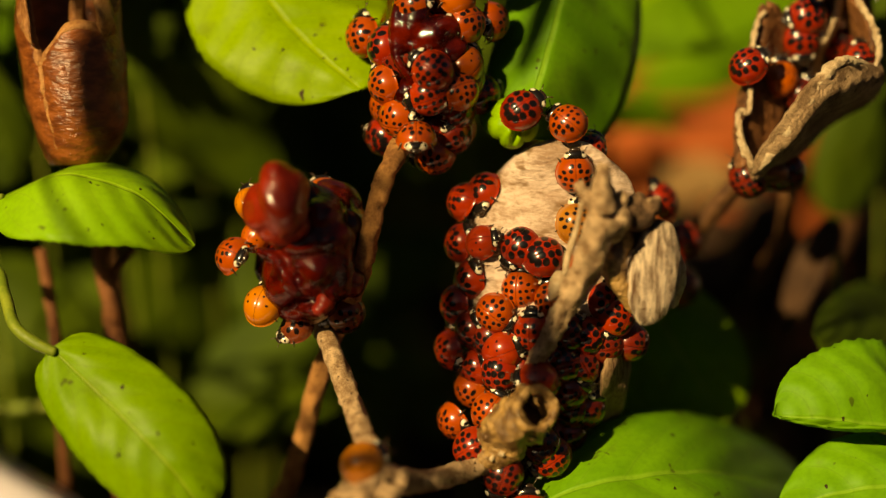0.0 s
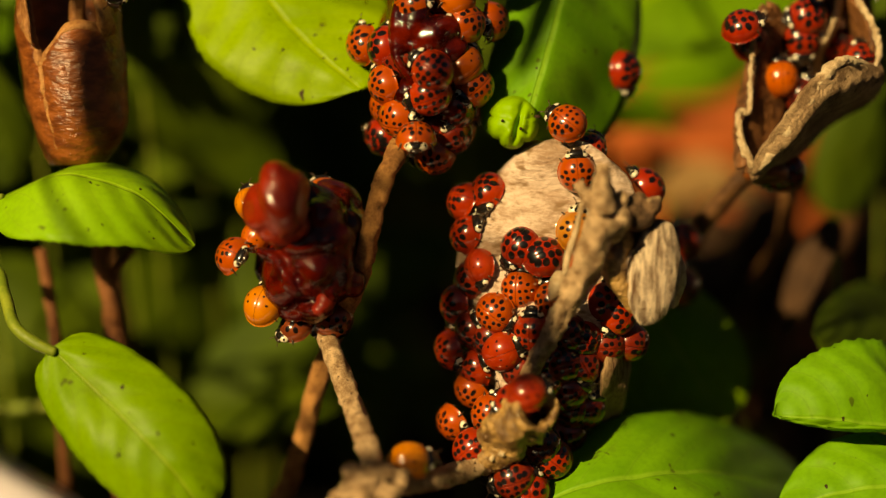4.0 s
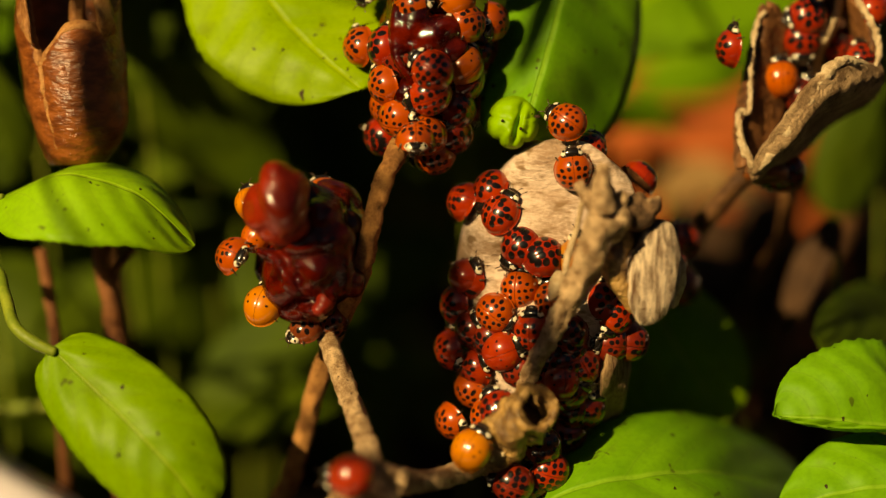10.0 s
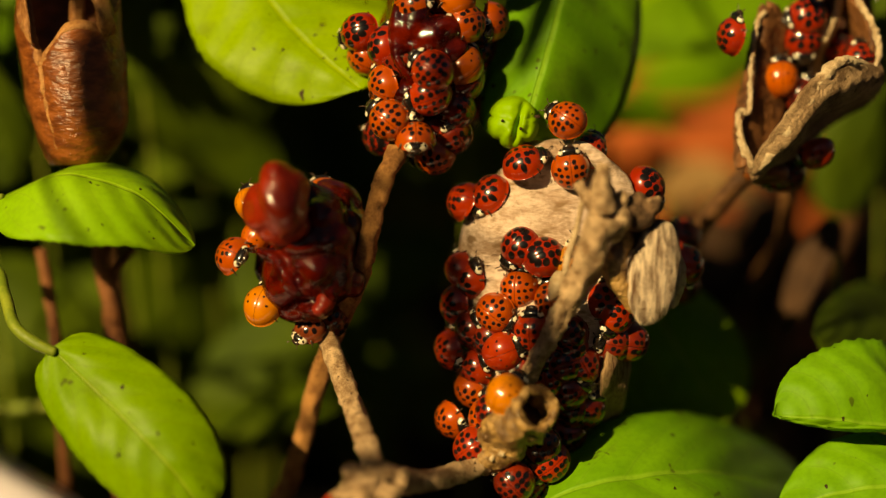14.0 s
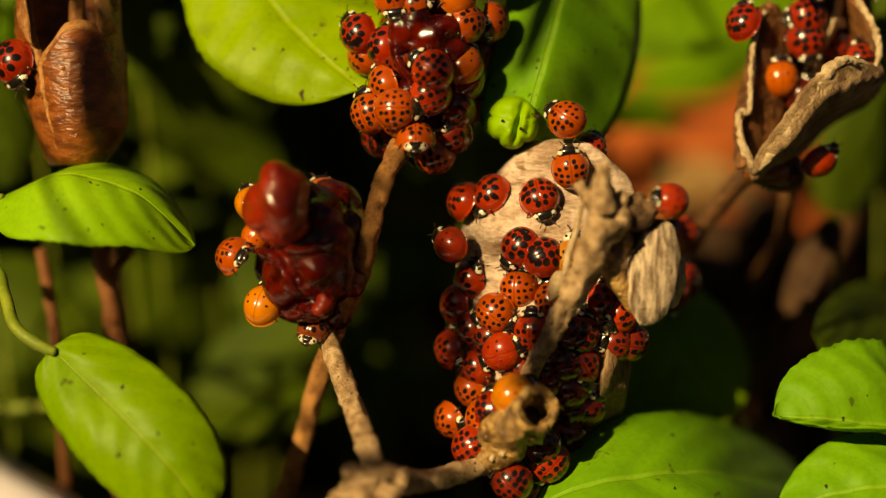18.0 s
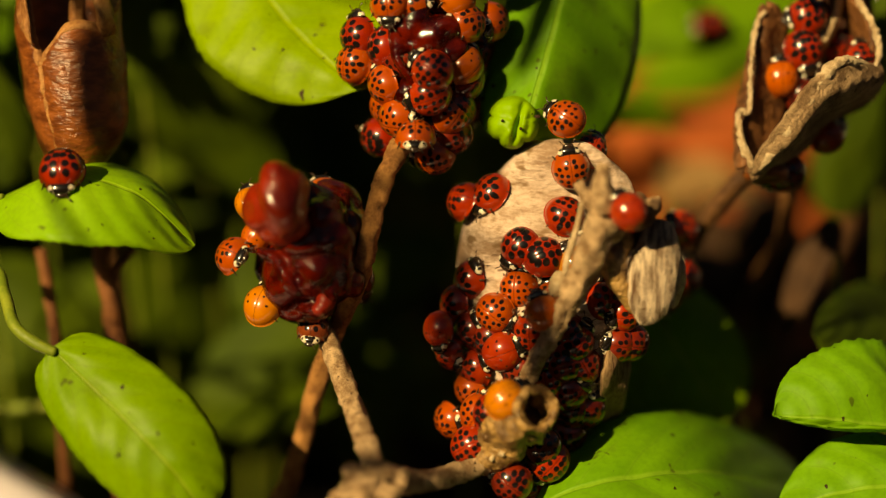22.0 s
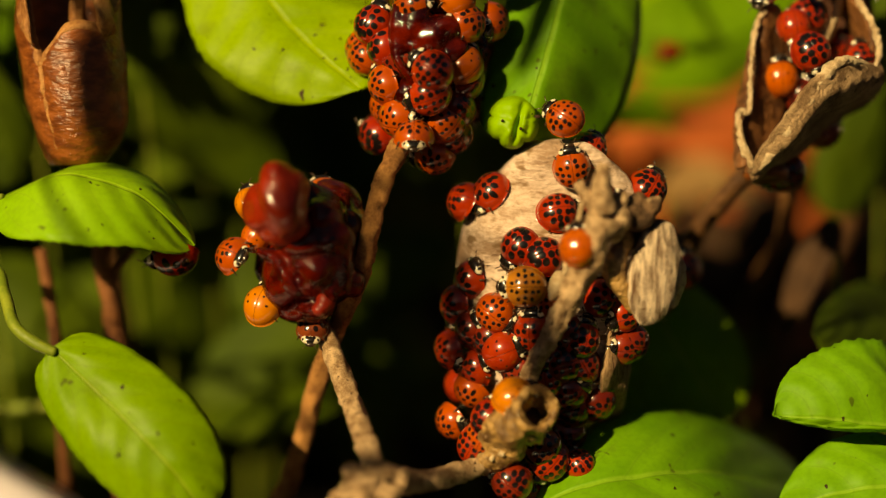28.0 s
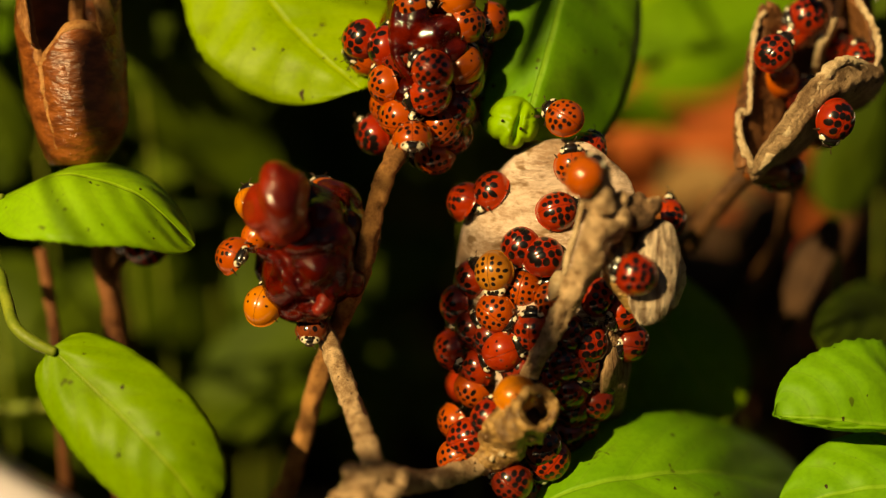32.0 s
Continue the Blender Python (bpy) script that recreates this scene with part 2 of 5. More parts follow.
NINE = [(1.7, 0.55), (0.75, 1.75), (0.95, 0.75), (-0.35, 0.65), (-0.25, 1.55), (-0.1, 2.35), (-1.35, 0.75), (-1.2, 1.75), (-2.1, 0.7)]
SEVEN = [(1.55, 0.8), (0.6, 1.9), (0.4, 0.75), (-0.7, 1.5), (-0.9, 0.45), (-1.75, 1.15), (-2.2, 0.35)]
SHELLS = {
    "spotted_orange": shell_material("orange_case", (0.295, 0.041, 0.0045), (0.36, 0.057, 0.006), NINE, 0.31),
    "spotted_red": shell_material("red_case", (0.248, 0.0152, 0.0032), (0.304, 0.0248, 0.0048), NINE, 0.38),
    "bold_red": shell_material("bold_red_case", (0.2184, 0.01092, 0.00336), (0.2772, 0.01848, 0.0042), SEVEN, 0.50),
    # darker red, mostly for beetles in shade; that shade is partly in the colour
    "dark_red": shell_material("dark_red_case", (0.12, 0.0096, 0.004), (0.192, 0.0176, 0.0056), NINE, 0.38),
    "plain_orange": shell_material("plain_orange_case", (0.3344, 0.05808, 0.0044), (0.396, 0.08096, 0.00704), [(0.6, 0.75), (0.4, 1.9), (-0.6, 1.5)], 0.12),
    "plain_ochre": shell_material("plain_ochre_case", (0.43, 0.125, 0.008), (0.50, 0.165, 0.012), [(0.6, 0.75), (0.4, 1.9), (-0.6, 1.5)], 0.14),
    "plain_red": shell_material("plain_red_case", (0.24, 0.0152, 0.004), (0.296, 0.0272, 0.0056), [(0.6, 1.9), (0.4, 0.75), (-0.9, 1.6)], 0.16),
    "yellow": shell_material("yellow_case", (0.31, 0.105, 0.012), (0.38, 0.145, 0.018), NINE, 0.32),
    "wet_brown": shell_material("wet_brown_case", (0.09, 0.018, 0.007), (0.17, 0.035, 0.010), SEVEN, 0.4, wet=0.08),
}
MASK_M = mask_material("pale_shield", (0.60, 0.52, 0.38), (0.008, 0.006, 0.005), [(3.0, 0.0, 0.34), (3.3, 0.42, 0.32), (2.85, 0.62, 0.34), (3.6, 0.2, 0.36), (3.05, 1.35, 0.2)])
MASK_DARK = mask_material("dark_shield", (0.66, 0.58, 0.44), (0.008, 0.006, 0.005), [(2.7, 0.0, 0.82), (3.2, 0.2, 0.66), (3.55, 0.35, 0.6), (2.2, 0.7, 0.75), (3.0, 0.6, 0.42), (3.3, 0.75, 0.3), (2.35, 1.6, 0.36), (3.45, 1.3, 0.26)])


# ---- builders ----
def part(name, bm, material, parent, label="", smooth=True):
    """Links a bmesh, in the world's or its thing's space, as one mesh under a thing or a part."""
    me = bpy.data.meshes.new(name)
    if parent is not None:
        root = parent
        while root.parent:
            root = root.parent
        bm.transform(Matrix.Translation(-root.location))
    bm.to_mesh(me)
    bm.free()
    if smooth:
        for p in me.polygons:
            p.use_smooth = True
    me.materials.append(material)
    ob = new(name, me)
    ob.parent = parent
    if label:
        ob["label"] = label
    return ob


def thing(name, place, label, category, group="", kind=""):
    ob = new(name)
    ob.empty_display_size = 0.005
    ob.location = place
    return tagged(ob, label, category, group, kind)


def tube(points, radii, sides=10, lump=0.0, seed=0, caps=True, bm=None):
    """A tapering round bar along a smooth line through points."""
    bm = bm or bmesh.new()
    pts = [Vector(p) for p in points]
    fine, rad = [], []
    for i in range(len(pts) - 1):
        p0, p1, p2, p3 = pts[max(i - 1, 0)], pts[i], pts[i + 1], pts[min(i + 2, len(pts) - 1)]
        steps = 6 if lump < 0.2 else 14
        for k in range(steps):
            u = k / steps
            fine.append(0.5 * (2 * p1 + (p2 - p0) * u + (2 * p0 - 5 * p1 + 4 * p2 - p3) * u * u + (3 * p1 - p0 - 3 * p2 + p3) * u ** 3))
            rad.append(radii[i] * (1 - u) + radii[i + 1] * u)
    fine.append(pts[-1])
    rad.append(radii[-1])
    side = Vector((0.3, 0.2, 0.9))
    rings = []
    for i, p in enumerate(fine):
        d = (fine[min(i + 1, len(fine) - 1)] - fine[max(i - 1, 0)]).normalized()
        side = (side - d * side.dot(d)).normalized()
        up = d.cross(side)
        ring = []
        for k in range(sides):
            a = 2 * math.pi * k / sides
            r = rad[i]
            if lump:
                q = p * 260 + Vector((math.cos(a) * 1.3, math.sin(a) * 1.3, seed * 3.1))
                r *= 1 + lump * noise.noise(q) + 0.4 * lump * noise.noise(q * 3.1)
            ring.append(bm.verts.new(p + (side * math.cos(a) + up * math.sin(a)) * r))
        rings.append(ring)
    for a, b in zip(rings, rings[1:]):
        for k in range(sides):
            bm.faces.new((a[k], a[(k + 1) % sides], b[(k + 1) % sides], b[k]))
    if caps:
        bm.faces.new(rings[0][::-1])
        bm.faces.new(rings[-1])
    return bm


def blob(centre, axes, lump=0.12, scale=150, seed=0, level=3, bm=None):
    """A lumpy ellipsoid; axes are three vectors."""
    bm = bm or bmesh.new()
    made = bmesh.ops.create_icosphere(bm, subdivisions=level, radius=1)
    a, b, c = axes
    for v in made["verts"]:
        p = v.co.copy()
        q = a * p.x + b * p.y + c * p.z
        v.co = Vector(centre) + q * (1 + lump * noise.noise(q * scale + Vector((seed * 7.3, seed, 0))))
    return bm


def ragged(bm, amount, scale):
    """Roughens a mesh by amount, in mm, with grains of 1/scale metres."""
    for v in bm.verts:
        v.co += noise.noise_vector(v.co * scale) * amount * 0.001
    return bm


def view_blob(x, y, d, rx, ry, rd, lump=0.12, scale=150, seed=0, level=3, turn=0, bm=None):
    """The same, with half-widths to the right and upward in tenths of a mm and in depth in mm."""
    c, s = math.cos(radians(turn)), math.sin(radians(turn))
    right = RIGHT * c + UPWARD * s
    up = UPWARD * c - RIGHT * s
    return blob(spot(x, y, d), (right * rx * 1e-4, up * ry * 1e-4, AWAY * rd * 1e-3), lump, scale, seed, level, bm)


def fused(name, lumps, material, parent, voxel=0.5, label=""):
    """Lumps grown into one mass; each is (x, y, depth, half-width, half-height, half-depth, turn)."""
    bm = bmesh.new()
    for i, (x, y, d, rx, ry, rd, turn) in enumerate(lumps):
        view_blob(x, y, d, rx, ry, rd, 0.22, 220, i * 1.7, 4, turn, bm)
    ob = part(name, bm, material, parent, label)
    m = ob.modifiers.new("grown", "REMESH")
    m.mode, m.voxel_size, m.use_smooth_shade = "VOXEL", voxel * 0.001, True
    m = ob.modifiers.new("soft", "SMOOTH")
    m.iterations = 4
    return ob


def smooth_line(points, u):
    """A point on the smooth line through points, u from 0 to 1, spaced by the points."""
    f = u * (len(points) - 1)
    i = min(int(f), len(points) - 2)
    u = f - i
    p0, p1, p2, p3 = points[max(i - 1, 0)], points[i], points[i + 1], points[min(i + 2, len(points) - 1)]
    return 0.5 * (2 * p1 + (p2 - p0) * u + (2 * p0 - 5 * p1 + 4 * p2 - p3) * u * u + (3 * p1 - p0 - 3 * p2 + p3) * u ** 3)


def blade(mid, side_a, side_b, arch=0.15, quilt=0.03, p=0.55, q=0.62, teeth=0.03, seed=0, qb=None, rows=40, cols=10, wave=0.05, bm=None):
    """A leaf blade: its midrib through the points mid, and its two half-widths as vectors; arch rounds each half."""
    bm = bm or bmesh.new()
    uvs = bm.loops.layers.uv.get("leaf") or bm.loops.layers.uv.new("leaf")
    qb = qb or q
    tops = [(p / (p + e)) ** p * (e / (p + e)) ** e for e in (q, qb)]
    along = (mid[-1] - mid[0]).normalized()
    face = (side_b - side_a).cross(along)
    if face.dot(AWAY) > 0:
        face = -face
    face.normalize()
    width = (side_b - side_a).length
    grid = []
    for i in range(rows + 1):
        s = i / rows
        m = smooth_line(mid, s)
        row = []
        for j in range(-cols, cols + 1):
            t = j / cols
            a = abs(t)
            side = side_b if t > 0 else side_a
            w = max(s, 0.0) ** p * max(1 - s, 0.0) ** (qb if t > 0 else q) / tops[t > 0]
            tooth = 1 + (teeth * (((s * 15 + (0.4 if t > 0 else 0)) % 1) - 0.5) * a ** 4 if 0.22 < s < 0.97 else 0)
            ph = s * 6.5 - a ** 1.25 * 1.9
            qd = abs((ph % 1.0) * 2 - 1)
            h = arch * width * w * a * (1.15 - a) - (qd ** 3) * quilt * width * 0.5 * (1 - a) ** 0.4 * w
            h += wave * width * w * noise.noise(Vector((s * 2.6, t * 1.6, seed * 5.7))) - 0.015 * width * max(0, 1 - a * 6)
            row.append((bm.verts.new(m + side * (w * a * tooth) + face * h), s, t))
        grid.append(row)
    for i in range(rows):
        for j in range(2 * cols):
            quad = (grid[i][j], grid[i + 1][j], grid[i + 1][j + 1], grid[i][j + 1])
            f = bm.faces.new([v[0] for v in quad])
            for loop, v in zip(f.loops, quad):
                loop[uvs].uv = (v[1], v[2] * 0.5 + 0.5)
    return bm


def offset(v, k=1.0):
    """A vector of (right, down) in tenths of a mm and mm away from the viewer."""
    return (RIGHT * v[0] * 1e-4 - UPWARD * v[1] * 1e-4 + AWAY * v[2] * 1e-3) * k


def leaf(mid, side_a, side_b, material, label, stalk=None, group="basil leaves", stalk_r=1.0, rooted=True, thick=0.3, name="basil_leaf", category="leaf", **more):
    """A leaf with blade and stalk; the stalk runs down into the soil where it can."""
    pts = [spot(*p) for p in mid]
    k = 1 + mid[1][2] / 1000 / REACH
    line = [pts[0] + (pts[1] - pts[0]) * 0.08] + [spot(*s) for s in (stalk or [])]
    if rooted:
        e = line[-1]
        line += [Vector((e.x + 0.004, e.y + 0.006, e.z * 0.5)), Vector((e.x + 0.004, e.y + 0.01, -0.004))]
    ob = thing(name, line[-1], label, category, group)
    bl = part("blade", blade(pts, offset(side_a, k), offset(side_b, k), **more), material, ob)
    sol = bl.modifiers.new("thickness", "SOLIDIFY")
    sol.thickness = thick * 0.001
    if len(line) > 1:
        part("stalk", tube(line, [0.0006 * stalk_r] + [0.0008 * stalk_r] * (len(line) - 1), 8), GREEN_STEM, ob)
    return ob


# ---- ground, pots and distance ----
bm = bmesh.new()
bmesh.ops.create_grid(bm, x_segments=2, y_segments=2, size=60)
bm.transform(Matrix.Translation((0, 0, -0.25)))
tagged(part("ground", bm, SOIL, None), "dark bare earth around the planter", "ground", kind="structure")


def turned(profile, place, sides=96, bm=None, floor=True):
    """A round vessel from its outline (radius, height)."""
    bm = bm or bmesh.new()
    rings = []
    for r, z in profile:
        rings.append([bm.verts.new(Vector(place) + Vector((r * math.cos(2 * math.pi * k / sides), r * math.sin(2 * math.pi * k / sides), z))) for k in range(sides)])
    for a, b in zip(rings, rings[1:]):
        for k in range(sides):
            bm.faces.new((a[k], a[(k + 1) % sides], b[(k + 1) % sides], b[k]))
    if floor:
        bm.faces.new(rings[0][::-1])
    return bm


PLANTER_AT = Vector((0.3757, 0.3916, -0.244))
planter = thing("planter", PLANTER_AT, "wide round white glazed planter full of basil", "planter")
part("planter_wall", turned([(0.45, 0), (0.585, 0.27), (0.588, 0.298)], PLANTER_AT), CERAMIC, planter)
part("rim", turned([(0.578, 0.285), (0.606, 0.286), (0.610, 0.294), (0.606, 0.300), (0.593, 0.303), (0.582, 0.300), (0.578, 0.285)], PLANTER_AT, floor=False), CERAMIC, planter)
bm = bmesh.new()
bmesh.ops.create_grid(bm, x_segments=90, y_segments=90, size=0.6)
bmesh.ops.delete(bm, geom=[v for v in bm.verts if v.co.length > 0.585], context="VERTS")
for v in bm.verts:
    v.co.z += 0.004 * noise.noise(v.co * 40) + 0.003 * noise.noise(v.co * 160)
    v.co += Vector((PLANTER_AT.x, PLANTER_AT.y, 0))
tagged(part("soil", bm, SOIL, None), "near-black potting soil in the planter", "soil", kind="structure")

POT_AT = Vector((0.074, 0.228, 0))
# unseen weathered board walls, added to close the yard and cut sky light
for nm, x, y, w, d in (("wall_south", 0.2, -1.35, 3.2, 0.03), ("wall_west", -1.4, 0.2, 0.03, 3.2), ("wall_east", 1.9, 0.2, 0.03, 3.2), ("wall_north", 0.2, 1.75, 3.2, 0.03)):
    bm = bmesh.new()
    bmesh.ops.create_cube(bm, size=1)
    bm.transform(Matrix.Translation((x, y, 0.2)) @ Matrix.Diagonal((w, d, 0.9, 1)))
    tagged(part(nm, bm, BOARD, None, smooth=False), "unseen low dark board wall, added to cut sky light", "wall", kind="structure")

clay = thing("clay_pot", POT_AT, "small terracotta flower pot standing among the plants", "pot")
part("pot_wall", turned([(0.034, 0), (0.047, 0.082), (0.044, 0.082), (0.032, 0.01)], POT_AT, 48), TERRACOTTA, clay)
part("rim", turned([(0.047, 0.078), (0.052, 0.079), (0.053, 0.097), (0.050, 0.100), (0.046, 0.097), (0.046, 0.078)], POT_AT, 48, floor=False), TERRACOTTA, clay)

# ---- leaves ----
BRIGHT = "bright green basil leaf with a few brown specks"
leaf([(-4, 352, 5), (115, 303, -1), (235, 335, 0), (345, 434, 5)], (-10, 126, -9), (34, -12, 14), LEAF_BRIGHT, BRIGHT, [(-50, 372, 10), (-100, 500, 30)], seed=1, arch=0.15, quilt=0.01, q=0.84)
leaf([(90, 616, -4), (202, 724, -11), (298, 824, -13), (366, 914, -11)], (-82, 80, 3), (76, -72, 6), LEAF_MID, BRIGHT, [(60, 606, -4), (25, 575, -2), (8, 520, 4), (-20, 470, 12), (-160, 450, 30)], seed=2, arch=0.2, quilt=0.01, p=0.42, q=0.46, stalk_r=1.4)
green = thing("basil_stalk", spot(-160, 690, 70), "soft green basil stalk", "stalk")
part("stem", tube([spot(-160, 690, 70), spot(-60, 722, 62), spot(20, 724, 58), spot(110, 712, 56), spot(170, 690, 56)], [0.0013, 0.0011, 0.0010, 0.0010, 0.0008], 10, 0.1), GREEN_STEM, green)
leaf([(370, -190, 25), (470, -10, 16), (555, 85, 11), (640, 158, 9)], (-155, 62, 3), (165, -60, 6), LEAF_YELLOW, "yellow-green basil leaf with brown spots", [(330, -260, 40), (380, -100, 110)], seed=3, q=0.42, arch=0.10, teeth=0.03)
puckered = leaf([(1010, -215, 16), (1000, -40, 11), (968, 100, 6), (921, 245, 3)], (-98, -8, 8), (168, 16, 18), LEAF_GREEN, "broad green basil leaf with a puckered tip", [(1010, -240, 60), (960, -120, 120)], seed=4, p=0.40, q=0.27, qb=0.17, arch=0.05, quilt=0.02, wave=0.06, teeth=0.0)
bm = bmesh.new()
rings_ = []
for i_ in range(15):
    q_ = i_ / 14
    row_ = []
    for k_ in range(64):
        a_ = 2 * math.pi * k_ / 64
        lobes = 1 - (0.16 * (1 - abs(math.sin(2.6 * a_ + 0.35))) ** 2 if math.sin(a_) > -0.3 else 0)
        u_, v_ = q_ * lobes * math.cos(a_) * 47, q_ * lobes * math.sin(a_) * 47
        fold = abs((u_ + 0.27 * v_) - 9)
        dome = math.sqrt(max(0.0, 1 - q_ * q_))
        d_ = 2.2 - 5.2 * dome ** 0.7 + 1.3 * math.exp(-(fold / 5) ** 2) * dome + 0.5 * math.exp(-(abs(u_ + 0.15 * v_ - 27) / 4) ** 2) * dome
        d_ += 0.8 * noise.noise(Vector((u_ * 0.06, v_ * 0.06, 3.3))) * dome
        row_.append(bm.verts.new(spot(909 + u_, 217 + v_, d_ + 4)))
    rings_.append(row_)
for p_, q_ in zip(rings_[0:], rings_[1:]):
    for k_ in range(64):
        bm.faces.new((p_[k_], p_[(k_ + 1) % 64], q_[(k_ + 1) % 64], q_[k_]))
bmesh.ops.remove_doubles(bm, verts=bm.verts[:], dist=1e-7)
# tip paler than the blade: the sun on it is put into its green
part("curled_tip", bm, LEAF_LIT_TIP, puckered, "bright yellow-green curled leaf tip")
for x_, y_, w_ in ((951, 206, 5), (922, 228, 2.5), (889, 214, 2.5)):
    part("scar", ragged(view_blob(x_, y_, 1.0, w_, w_ * 0.8, 0.3, 0.5, 900, x_, 3), 0.12, 2000), DARK_LEAF, puckered, "brown dried scar")
leaf([(1690, 770, 8), (1575, 752, 0), (1465, 737, -3), (1370, 733, -2)], (-6, -138, 9), (0, 16, -1), LEAF_GREEN, "bright green blistered basil leaf with toothed edge", [(1760, 690, 20)], seed=5, p=0.3, q=0.62, qb=0.6, wave=0.3, quilt=0.05, teeth=0.05, arch=0.10)
leaf([(905, 915, 4), (1060, 852, -1), (1240, 834, 9), (1425, 866, 46)], (8, -88, 20), (20, 130, -9), LEAF_GREEN, BRIGHT, [(880, 950, 10)], seed=6, arch=0.14, p=0.62, q=0.5)
leaf([(1790, 900, 10), (1620, 860, 0), (1480, 870, -1), (1375, 915, 2)], (0, -85, 9), (20, 110, -8), LEAF_GREEN, BRIGHT, [(1840, 930, 14)], seed=7, arch=0.05)
BLUR = "dim green basil leaf in the shade"
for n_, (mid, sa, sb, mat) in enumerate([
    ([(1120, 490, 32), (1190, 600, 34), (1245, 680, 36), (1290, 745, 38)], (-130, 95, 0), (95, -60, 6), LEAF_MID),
    ([(1740, 560, 96), (1620, 560, 66), (1520, 565, 42), (1440, 590, 24)], (0, -62, 6), (0, 70, -6), LEAF_SHADED),
    ([(-70, 80, 40), (-20, 180, 42), (5, 260, 44), (10, 330, 46)], (-60, 10, 0), (58, -10, 4), LEAF_SHADED),
    ([(180, 130, 68), (300, 170, 74), (400, 240, 82), (490, 330, 90)], (-60, 75, 8), (60, -65, -4), LEAF_SHADED),
    ([(590, 560, 90), (500, 600, 88), (420, 650, 88), (340, 700, 90)], (-20, -75, 4), (20, 75, 0), LEAF_SHADED),
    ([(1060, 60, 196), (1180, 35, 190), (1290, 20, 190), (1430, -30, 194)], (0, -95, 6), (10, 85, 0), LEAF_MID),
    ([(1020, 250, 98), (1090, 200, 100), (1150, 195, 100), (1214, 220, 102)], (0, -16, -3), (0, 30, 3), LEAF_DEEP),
    ([(1560, 130, 75), (1530, 210, 75), (1495, 300, 76), (1475, 385, 78)], (-68, -10, 0), (70, 20, 5), LEAF_SHADED),
    ([(-60, 480, 70), (20, 520, 70), (90, 580, 70), (170, 660, 72)], (-50, 60, 0), (50, -60, 5), LEAF_SHADED),
    ([(-40, 800, 120), (0, 720, 120), (30, 640, 122), (40, 560, 124)], (-70, 0, 0), (60, 10, 4), LEAF_SHADED),
    ([(230, -60, 60), (225, 20, 60), (235, 90, 62), (260, 160, 64)], (-45, 0, 0), (45, 0, 4), LEAF_SHADED),
    ([(430, 430, 100), (520, 520, 100), (600, 640, 100), (680, 800, 104)], (-90, 70, 0), (80, -60, 6), LEAF_SHADED),
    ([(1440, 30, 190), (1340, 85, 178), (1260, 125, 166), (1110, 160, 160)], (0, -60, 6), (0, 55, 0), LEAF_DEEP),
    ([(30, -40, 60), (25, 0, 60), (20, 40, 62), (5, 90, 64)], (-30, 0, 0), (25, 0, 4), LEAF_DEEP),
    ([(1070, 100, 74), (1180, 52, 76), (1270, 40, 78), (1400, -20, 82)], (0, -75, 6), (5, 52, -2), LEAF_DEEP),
    ([(1600, -60, 44), (1570, 20, 44), (1548, 90, 45), (1540, 170, 46)], (-34, 0, 4), (50, 0, 8), LEAF_SHADED),
    ([(330, -60, 84), (310, 10, 84), (290, 70, 86), (280, 140, 88)], (-60, 0, 4), (50, 0, 8), LEAF_SHADED),
    ([(800, -60, 92), (850, 30, 92), (880, 120, 94), (905, 220, 96)], (-70, 20, 4), (60, -20, 8), LEAF_SHADED),
    ([(800, 420, 110), (740, 460, 110), (690, 500, 112), (640, 560, 114)], (-40, -40, 4), (30, 50, 0), LEAF_SHADED),
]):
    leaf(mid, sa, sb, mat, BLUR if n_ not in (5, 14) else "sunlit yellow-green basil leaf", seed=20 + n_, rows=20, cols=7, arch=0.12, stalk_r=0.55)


# unseen leaves of these plants, added sunward to shade parts of the scene
for n_, (mid, sa, sb, far) in enumerate([
    ([(800, 430, 6), (806, 520, 6), (812, 600, 6), (800, 680, 6)], (-52, 0, 0), (44, 0, 0), 0.62),
    ([(1010, 540, 5), (1020, 610, 5), (1030, 680, 5), (1030, 748, 5)], (-52, 5, 0), (42, -5, 0), 0.45),
    ([(932, -130, 5), (926, -50, 5), (916, 24, 5), (899, 122, 5)], (-34, 0, 0), (42, 0, 0), 0.5),
    ([(680, 880, 0), (740, 874, 0), (810, 866, 0), (890, 858, 0)], (0, -16, 0), (0, 30, 0), 0.46),
    ([(858, 120, 6), (860, 195, 6), (852, 262, 6), (832, 350, 6)], (-34, 0, 0), (16, 0, 0), 0.55),
    ([(682, 320, 0), (680, 400, 0), (672, 480, 0), (662, 570, 0)], (-66, 0, 0), (8, 0, 0), 0.66),
    ([(190, 40, 3), (187, 120, 3), (185, 200, 3), (182, 292, 3)], (-54, 0, 0), (64, 0, 0), 0.30),
]):
    pts = [spot(*p) + TO_SUN * far for p in mid]
    foot = Vector((-0.165 - 0.01 * n_, 0.33, -0.004))
    hang = thing("basil_leaf", foot, "unseen basil leaf added to shade the scene", "leaf", "basil leaves")
    bl = part("blade", blade(pts, offset(sa), offset(sb), p=0.22, q=0.3, seed=90 + n_, arch=0.05, quilt=0.01), LEAF_GREEN, hang)
    bl.modifiers.new("thickness", "SOLIDIFY").thickness = 0.0003
    p0 = pts[0] + (pts[1] - pts[0]) * 0.05
    part("stalk", tube([p0, p0 + Vector((-0.02, 0.01, 0.012)), Vector((-0.17, 0.0, 0.22)), Vector((-0.175, 0.2, 0.15)), foot], [0.0006, 0.0008, 0.001, 0.0014, 0.0016], 8), GREEN_STEM, hang)


